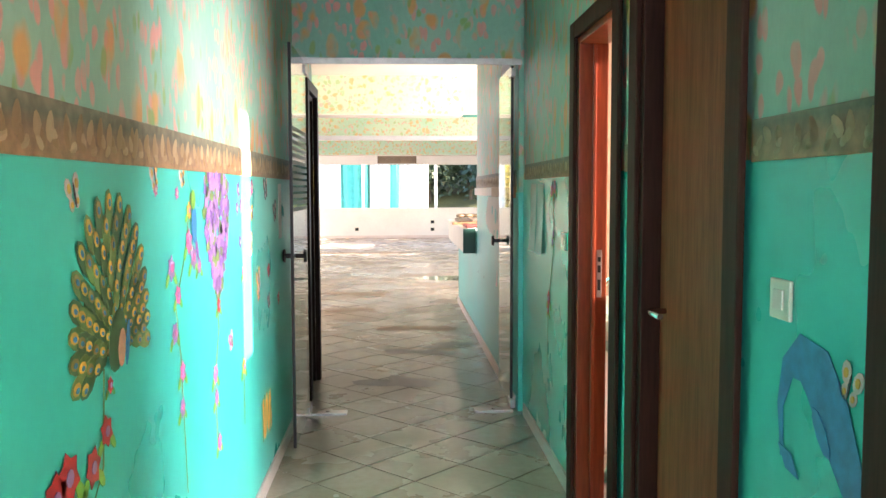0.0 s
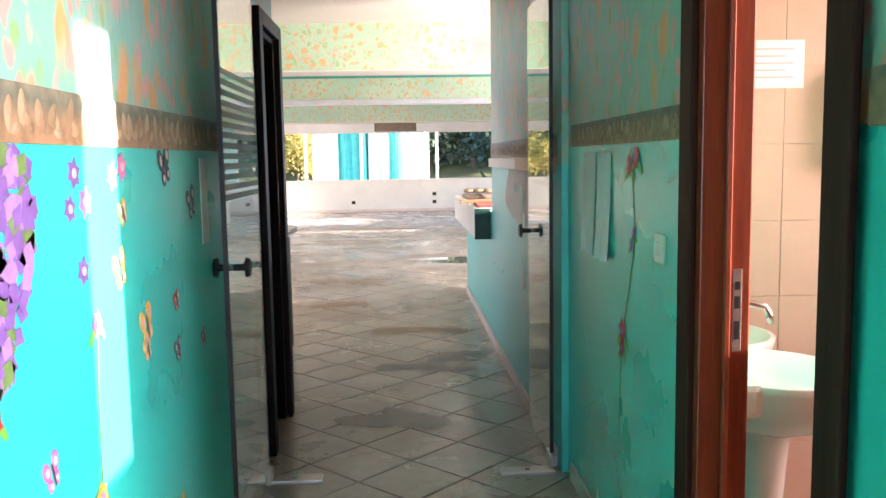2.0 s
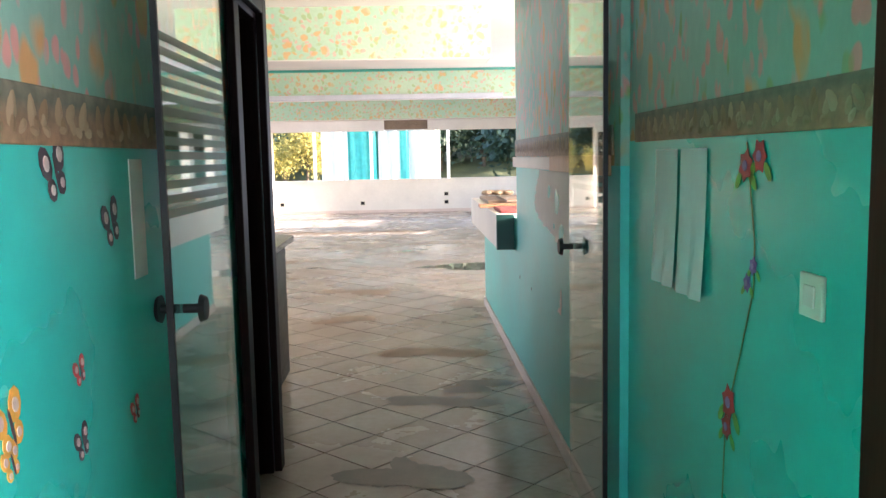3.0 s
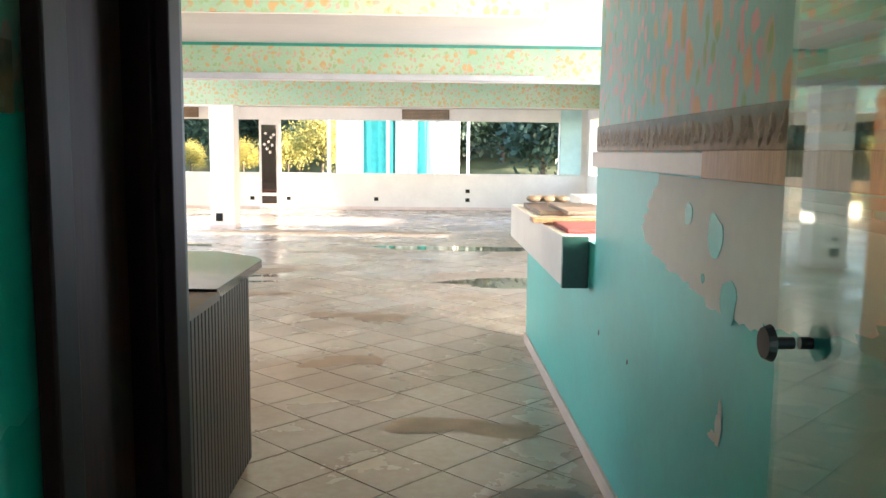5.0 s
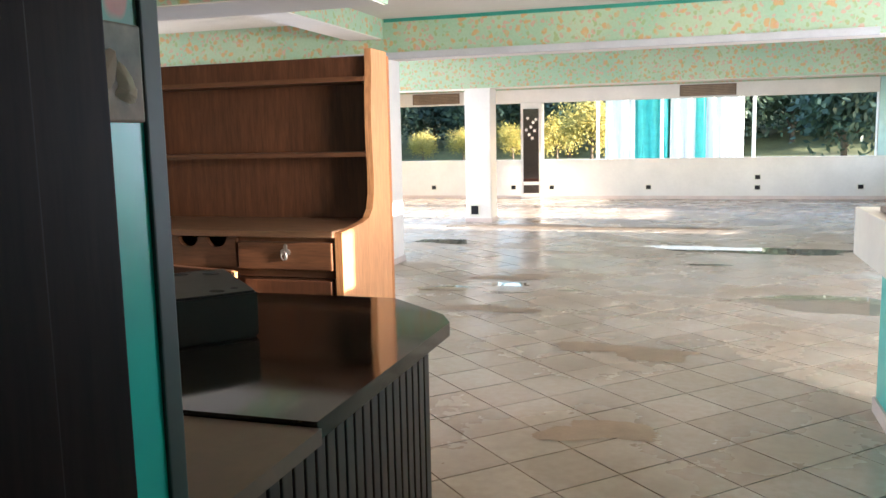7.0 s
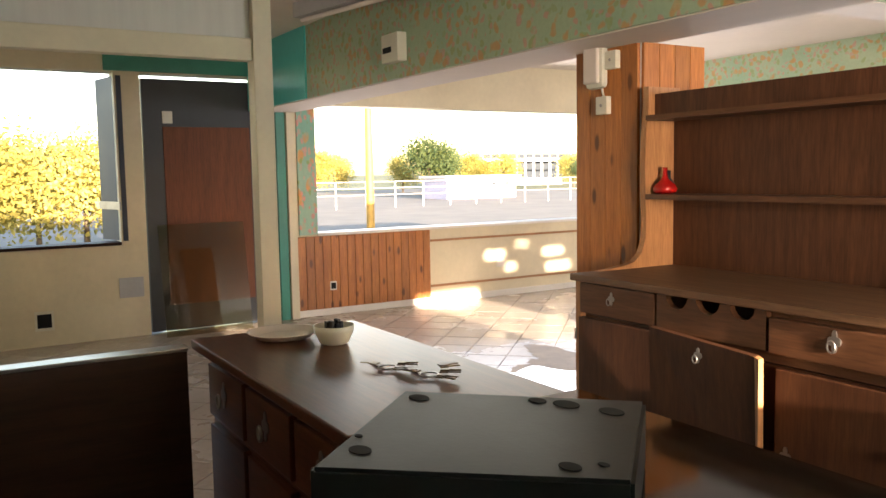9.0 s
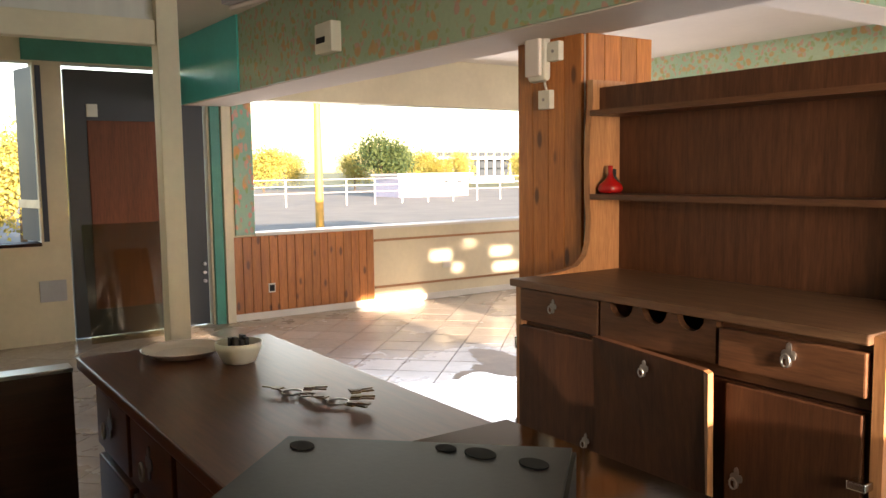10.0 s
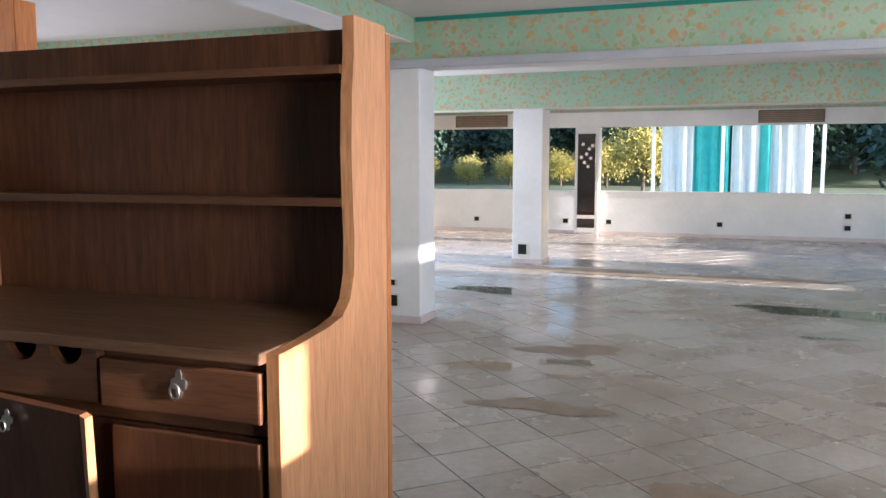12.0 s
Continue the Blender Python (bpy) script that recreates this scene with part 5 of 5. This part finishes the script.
def vine(side, points, flowers, label):
    t = thing("vine_sticker", (XL if side < 0 else XR, points[0][0], points[-1][1]), label, "wall sticker", "vine stickers")
    bm = bmesh.new()
    x = XL + 0.0015 if side < 0 else XR - 0.0015
    for (y0, z0), (y1, z1) in zip(points, points[1:]):
        slab([(x, y0 - 0.003, z0), (x, y0 + 0.003, z0), (x, y1 + 0.003, z1), (x, y1 - 0.003, z1)], (1 if side < 0 else -1, 0, 0), 0.0012, bm)
    part("stem", bm, OLIVEF, t)
    rr = random.Random(int(points[0][0] * 100))
    for y, z, r, mat in flowers:
        part("blossom", blob(side, y, z, r, r * 1.1, 0.002, rr.random(), 12, 0.3), mat, t)
        part("blossom_heart", blob(side, y, z, r * 0.35, r * 0.35, 0.004, 0, 8), MAUVE if mat != MAUVE else PINKF, t)
        for s in (-1, 1):
            part("leaf", blob(side, y + s * r * 1.1, z - r * 0.9, r * 0.32, r * 0.7, 0.001, s * 0.7, 8), LEAFF, t)
    return t


# peacock: fan of eyed feathers and a dark body
PLUME, TAWNY, PEACH = foil("plume_green", (0.045, 0.13, 0.05)), foil("tawny", (0.30, 0.20, 0.05)), foil("peach", (0.5, 0.24, 0.14))
pk = thing("peacock_sticker", (XL, 2.17, 0.97), "large green and gold peacock sticker on teal wall", "wall sticker")
part("tail", blob(-1, 2.06, 1.08, 0.1, 0.09, 0, 0.6, 16, 0.1), PLUME, pk)
for ring in range(6):
    frac = 1.0 - 0.15 * ring
    cnt = 17 - 2 * ring
    for k in range(cnt):
        a = radians(-8 + 214 * (k + 0.5 * (ring % 2)) / cnt)
        reach = (0.225 + 0.075 * max(0, math.sin(a)) ** 2) * frac
        y, z = 2.17 + reach * math.cos(a), 1.045 + reach * math.sin(a)
        size = 0.55 + 0.45 * frac
        lift = 0.0008 + 0.0009 * ring
        part("feather", blob(-1, y - 0.018 * math.cos(a), z - 0.018 * math.sin(a), 0.024 * size, 0.046 * size, lift, a - math.pi / 2, 9), PLUME if (k + ring) % 2 else OLIVEF, pk)
        part("feather_eye", blob(-1, y, z, 0.0125 * size, 0.019 * size, lift + 0.0014, a - math.pi / 2, 8), GOLD if k % 3 else TAWNY, pk)
        part("feather_pupil", blob(-1, y, z - 0.002, 0.006 * size, 0.009 * size, lift + 0.0028, a - math.pi / 2, 6), BLUEF, pk)
part("body", blob(-1, 2.16, 1.05, 0.05, 0.07, 0.009, -0.5, 14), PLUME, pk)
part("breast", blob(-1, 2.185, 1.03, 0.022, 0.042, 0.0105, -0.2, 12), PEACH, pk, "peach breast")
part("neck", blob(-1, 2.22, 1.035, 0.012, 0.052, 0.0115, -0.25), BLUEF, pk, "blue neck")

# hanging lilac cluster
lil = thing("lilac_sticker", (XL, 3.2, 1.02), "large hanging purple lilac sticker on teal wall", "wall sticker")
rr = random.Random(12)
for k in range(300):
    u = rr.random()
    z = 1.42 - 0.4 * u
    half = 0.24 * (1 - u) ** 0.55 * (0.62 + 0.38 * math.sin(min(1.0, u * 3) * 1.57))
    y = 3.2 + rr.uniform(-half, half)
    part("floret", blob(-1, y, z, 0.017 + 0.01 * rr.random(), 0.018 + 0.012 * rr.random(), 0.0003 * (k % 12), rr.random() * 3, 8, 0.3), (PURPLE, MAUVE, PURPLE, MAUVE, OLIVEF)[k % 5], lil)
bird = thing("bird_sticker", (XL, 2.86, 1.2), "small blue and green bird sticker on teal wall", "wall sticker")
part("body", blob(-1, 2.87, 1.27, 0.03, 0.06, 0.004), BLUEF, bird)
part("head", blob(-1, 2.86, 1.34, 0.022, 0.03, 0.005), LEAFF, bird)
part("tail", blob(-1, 2.9, 1.2, 0.012, 0.05, 0.003, 0.4), PURPLE, bird)
vine(-1, [(2.85, 1.36), (2.78, 1.2), (2.66, 1.05), (2.7, 0.9), (2.72, 0.7), (2.74, 0.5)],
     [(2.82, 1.31, 0.024, GOLD), (2.81, 1.22, 0.036, PINKF), (2.86, 1.17, 0.036, MAUVE), (2.93, 1.14, 0.026, MAUVE), (2.62, 1.16, 0.034, MAUVE), (2.68, 1.08, 0.028, PINKF), (2.64, 0.98, 0.03, MAUVE), (2.71, 0.86, 0.03, PINKF), (2.7, 0.76, 0.028, MAUVE)], "climbing vine sticker with pink and mauve flowers")
vine(-1, [(3.18, 1.02), (3.19, 0.9), (3.12, 0.75), (3.14, 0.5)], [(3.19, 0.98, 0.026, REDF), (3.12, 0.76, 0.034, PINKF), (3.13, 0.68, 0.03, MAUVE), (3.16, 0.52, 0.03, PINKF)], "hanging vine sticker with red and pink flowers")
vine(-1, [(3.66, 1.08), (3.64, 0.9), (3.62, 0.45)], [(3.65, 1.05, 0.028, PINKF), (3.62, 0.68, 0.034, GOLD)], "long stemmed flower sticker in pink and gold")
vine(-1, [(2.1, 1.0), (2.08, 0.8), (1.95, 0.68)], [(2.13, 0.96, 0.018, REDF), (2.1, 0.87, 0.034, REDF), (1.9, 0.84, 0.05, REDF), (1.84, 0.82, 0.05, REDF), (2.02, 0.82, 0.04, REDF)], "red flower vine sticker low on the wall")
for y, z, r, m in ((3.58, 1.37, 0.034, PURPLE), (3.63, 1.31, 0.036, MAUVE), (3.55, 1.3, 0.03, PURPLE), (3.6, 1.17, 0.032, PURPLE), (3.8, 1.36, 0.036, MAUVE), (3.87, 1.38, 0.036, PINKF), (2.7, 1.36, 0.02, PINKF), (2.5, 1.37, 0.02, PINKF)):
    flower(-1, y, z, r, m, "single violet flower sticker on teal wall" if m in (PURPLE, MAUVE) else "single pink flower sticker on teal wall")
for y, z, s, m, l in ((3.995, 0.975, 0.05, GOLD, "purple and gold butterfly sticker"), (4.23, 1.375, 0.055, DARKF, "dark red butterfly sticker on teal wall"), (3.82, 1.14, 0.045, GOLD, "yellow butterfly sticker on teal wall"), (3.86, 1.27, 0.03, GOLD, "small yellow butterfly sticker on wall"), (4.28, 0.99, 0.028, REDF, "small red butterfly sticker on teal wall"), (4.27, 0.85, 0.034, DARKF, "small dark butterfly sticker on teal wall"), (4.58, 0.82, 0.03, REDF, "small red butterfly sticker on wall"), (3.39, 0.82, 0.035, PINKF, "pink butterfly sticker on teal wall"), (3.99, 0.915, 0.03, GOLD, "small orange butterfly sticker on wall"), (2.49, 1.4, 0.035, PALEF, "pale butterfly sticker on teal wall"), (1.97, 1.36, 0.035, PALEF, "pale brown butterfly sticker on wall"), (2.76, 1.4, 0.028, PALEF, "pale butterfly sticker near the frieze"), (4.5, 1.26, 0.05, DARKF, "dark butterfly sticker near the glass door")):
    butterfly(-1, y, z, s, m, l)
grass_st = thing("grass_sticker", (XL, 4.15, 0.25), "dry yellow grass sticker low on teal wall", "wall sticker")
for k in range(14):
    part("blade", blob(-1, 4.05 + 0.015 * k, 0.33 + 0.01 * (k % 4), 0.012, 0.1, 0.0004 * k, 0.25 * math.sin(k), 6), GOLD if k % 3 else OLIVEF, grass_st)
sheet_w = thing("paper_strip", (XL, 4.67, 1.15), "crumpled pale paper strip on teal wall", "paper")
part("sheet", box(XL + 0.001, XL + 0.004, 4.63, 4.72, 1.12, 1.4), PAPER, sheet_w)

# east wall: red hanging flower and dolphin
vine(1, [(4.43, 1.41), (4.38, 1.2), (4.38, 1.1), (4.45, 0.93), (4.52, 0.78), (4.54, 0.46)], [(4.43, 1.36, 0.035, REDF), (4.36, 1.38, 0.035, REDF), (4.38, 1.15, 0.02, PURPLE), (4.41, 1.11, 0.02, PURPLE), (4.5, 0.82, 0.04, REDF), (4.51, 0.76, 0.03, REDF)], "dark red hanging flower sticker on teal wall")
dol = thing("dolphin_sticker", (XR, 1.8, 0.8), "blue leaping dolphin sticker on teal wall", "wall sticker")
spine = [(1.95, 0.84), (1.962, 0.94), (1.935, 1.02), (1.885, 1.05), (1.82, 1.03), (1.765, 0.97), (1.71, 0.89), (1.66, 0.81), (1.61, 0.72)]
wide = [0.006, 0.012, 0.026, 0.045, 0.06, 0.06, 0.045, 0.024, 0.008]
edge = []
for i, ((y, z), w) in enumerate(zip(spine, wide)):
    a, b = Vector(spine[max(i - 1, 0)]), Vector(spine[min(i + 1, 8)])
    d = (b - a).normalized()
    edge.append(((XR - 0.0015, y - d.y * w, z + d.x * w), (XR - 0.0015, y + d.y * w, z - d.x * w)))
part("body", slab([a for a, b in edge] + [b for a, b in reversed(edge)], (-1, 0, 0), 0.0012), BLUEF, dol)
part("tail", blob(1, 1.92, 0.84, 0.05, 0.02, 0.002, 0.5, 8, 0.3), BLUEF, dol)
part("fin", blob(1, 1.8, 0.93, 0.05, 0.018, 0.002, 0.9, 8), BLUEF, dol)
butterfly(1, 1.71, 1.035, 0.035, PALEF, "torn pale butterfly sticker on teal wall")

# ---- peeled paint on the passage wall ----
def ragged(cy, cz, ry, rz, seed, k=40, rough=0.16, jag=0.0):
    rr_ = random.Random(seed)
    ph = [rr_.uniform(0, 6.28) for _ in range(5)]
    out = []
    for i in range(k):
        a = 2 * math.pi * i / k
        r = 1 + rough * sum(math.sin((j + 2) * a + ph[j]) / (j + 1.5) for j in range(5)) + rr_.uniform(-0.03, 0.03)
        r += jag * rr_.uniform(-1, 1)
        out.append((cy + ry * r * math.cos(a), cz + rz * r * math.sin(a)))
    return out


peel = thing("peeled_patch", (1.06, 6.6, 1.0), "patch of bare white plaster where turquoise paint peeled", "paint patch")
outline = [(y, min(z, 1.312)) for y, z in ragged(6.47, 1.19, 0.7, 0.22, 3, 130, 0.12, 0.035)]
part("plaster", slab([(1.0585, y, z) for y, z in outline], (-1, 0, 0), 0.002), PLASTER, peel)
for cy, cz, ry, rz, s in ((6.76, 1.21, 0.035, 0.03, 5), (6.54, 1.17, 0.06, 0.05, 6), (6.43, 1.02, 0.05, 0.06, 7), (6.62, 1.05, 0.012, 0.015, 8)):
    part("paint_island", slab([(1.0562, y, z) for y, z in ragged(cy, cz, ry, rz, s, 20)], (-1, 0, 0), 0.0015), TEAL_LIGHT, peel, "leftover turquoise paint")
for cy, cz, ry, rz, s in ((7.2, 1.12, 0.02, 0.03, 4), (6.46, 0.7, 0.02, 0.06, 9), (6.5, 0.66, 0.03, 0.012, 10), (7.9, 0.62, 0.01, 0.012, 11), (7.4, 0.62, 0.008, 0.01, 12)):
    chip = thing("paint_chip", (1.06, cy, cz - rz), "small chip in the turquoise paint", "paint chip", "paint chips")
    part("chip", slab([(1.0585, y, z) for y, z in ragged(cy, cz, ry, rz, s, 14, 0.3)], (-1, 0, 0), 0.0015), PLASTER if s in (4, 9, 10) else DARKF, chip)
hangp = thing("hanging_paper", (1.05, 6.0, 1.9), "white torn paper hanging high on the passage wall", "paper")
part("sheet", slab([(1.05, 5.75, 1.86), (1.05, 6.15, 1.8), (1.054, 6.15, 2.3), (1.054, 5.75, 2.3)], (-1, 0, 0), 0.0015), PAPER, hangp)


# ---- puddles and stains on the floor ----
def pool(name, cx, cy, rx, ry, seed, mat, label, z=0.0015, rough=0.3):
    t = thing(name, (cx, cy, 0), label, name.replace("_", " "), "floor patches")
    bm = bmesh.new()
    bm.faces.new([bm.verts.new((x, y, z + 0.0012)) for x, y in ragged(cx, cy, rx, ry, seed, 90, rough, 0.06)])
    part("film", bm, mat, t)


for k, (x, y, rx, ry) in enumerate(((-2.0, 13.2, 0.28, 0.12), (-1.5, 13.5, 0.2, 0.1), (-1.45, 13.1, 0.2, 0.05), (-0.9, 13.3, 0.1, 0.04), (1.2, 13.1, 0.75, 0.3), (0.8, 16.2, 1.0, 0.32), (-4.2, 10.2, 0.75, 0.5), (-3.0, 16.5, 0.5, 0.2), (0.3, 15.0, 0.2, 0.06))):
    pool("water_puddle", x, y, rx, ry, 20 + k, WATER, "shallow clear water puddle on the floor tiles")
for k, (x, y, rx, ry) in enumerate(((-0.2, 11.3, 0.4, 0.16), (-1.6, 18.4, 1.6, 0.3), (-4.6, 10.9, 0.7, 0.35), (-1.5, 13.9, 0.3, 0.2), (0.5, 8.5, 0.35, 0.14), (-1.4, 12.4, 0.3, 0.15), (-0.2, 9.8, 0.3, 0.12))):
    pool("mud_stain", x, y, rx, ry, 40 + k, MUD, "dried ochre mud stain on the floor tiles", 0.0012, 0.45)
for k, (x, y, rx, ry) in enumerate(((0.33, 6.2, 0.2, 0.2), (0.5, 7.3, 0.3, 0.1), (0.75, 7.6, 0.18, 0.12))):
    pool("grey_stain", x, y, rx, ry, 60 + k, STAIN, "grey scuffed stain on the floor tiles", 0.0012, 0.5)

# ---- floor tiles, laid on the diagonal ----
TILE_SIZE, TILE_ANGLE, TILE_AT = 0.33, 45.0, (0.40, 6.52)
def tile_quad():
    h, e = TILE_SIZE / 2 - 0.003, 0.0006
    vs = [(-h, -h, -0.008), (h, -h, -0.008), (h, h, -0.008), (-h, h, -0.008), (-h + e, -h + e, 0), (h - e, -h + e, 0), (h - e, h - e, 0), (-h + e, h - e, 0)]
    return vs, [(4, 5, 6, 7), (0, 1, 5, 4), (1, 2, 6, 5), (2, 3, 7, 6), (3, 0, 4, 7)]


def on_floor(x, y):
    return (XL - 0.05 < x < 3.15 and -2.6 < y < 6.7) or (-7.9 < x < 4.15 and 6.5 < y < 24.1)


ca, sa = math.cos(radians(TILE_ANGLE)), math.sin(radians(TILE_ANGLE))
base_vs, base_fs = tile_quad()
near, rest_v, rest_f = [], [], []
tr = random.Random(9)
for i in range(-90, 90):
    for j in range(-90, 90):
        x, y = TILE_AT[0] + TILE_SIZE * ((i + 0.5) * ca - (j + 0.5) * sa), TILE_AT[1] + TILE_SIZE * ((i + 0.5) * sa + (j + 0.5) * ca)
        if not on_floor(x, y):
            continue
        dz = tr.uniform(-0.0008, 0.0008)
        if XL - 0.1 < x < 1.1 and 3.0 < y < 13 and len(near) < 300:
            near.append((x, y, dz))
        else:
            k = len(rest_v)
            rest_v += [(x + vx * ca - vy * sa, y + vx * sa + vy * ca, vz + dz) for vx, vy, vz in base_vs]
            rest_f += [tuple(k + q for q in f) for f in base_fs]
floor_ob = bpy.data.objects["floor"]
data = bpy.data.meshes.new("tile")
data.from_pydata(base_vs, [], base_fs)
data.materials.append(TILE)
for x, y, dz in near:
    t = new("tile", data)
    t.parent = floor_ob
    t.matrix_basis = pose(x, y, dz, 0, 0, TILE_ANGLE)
data = bpy.data.meshes.new("tiles")
data.from_pydata(rest_v, [], rest_f)
data.materials.append(TILE)
t = tagged(new("tiles", data), kind="stuff")
t.parent = floor_ob
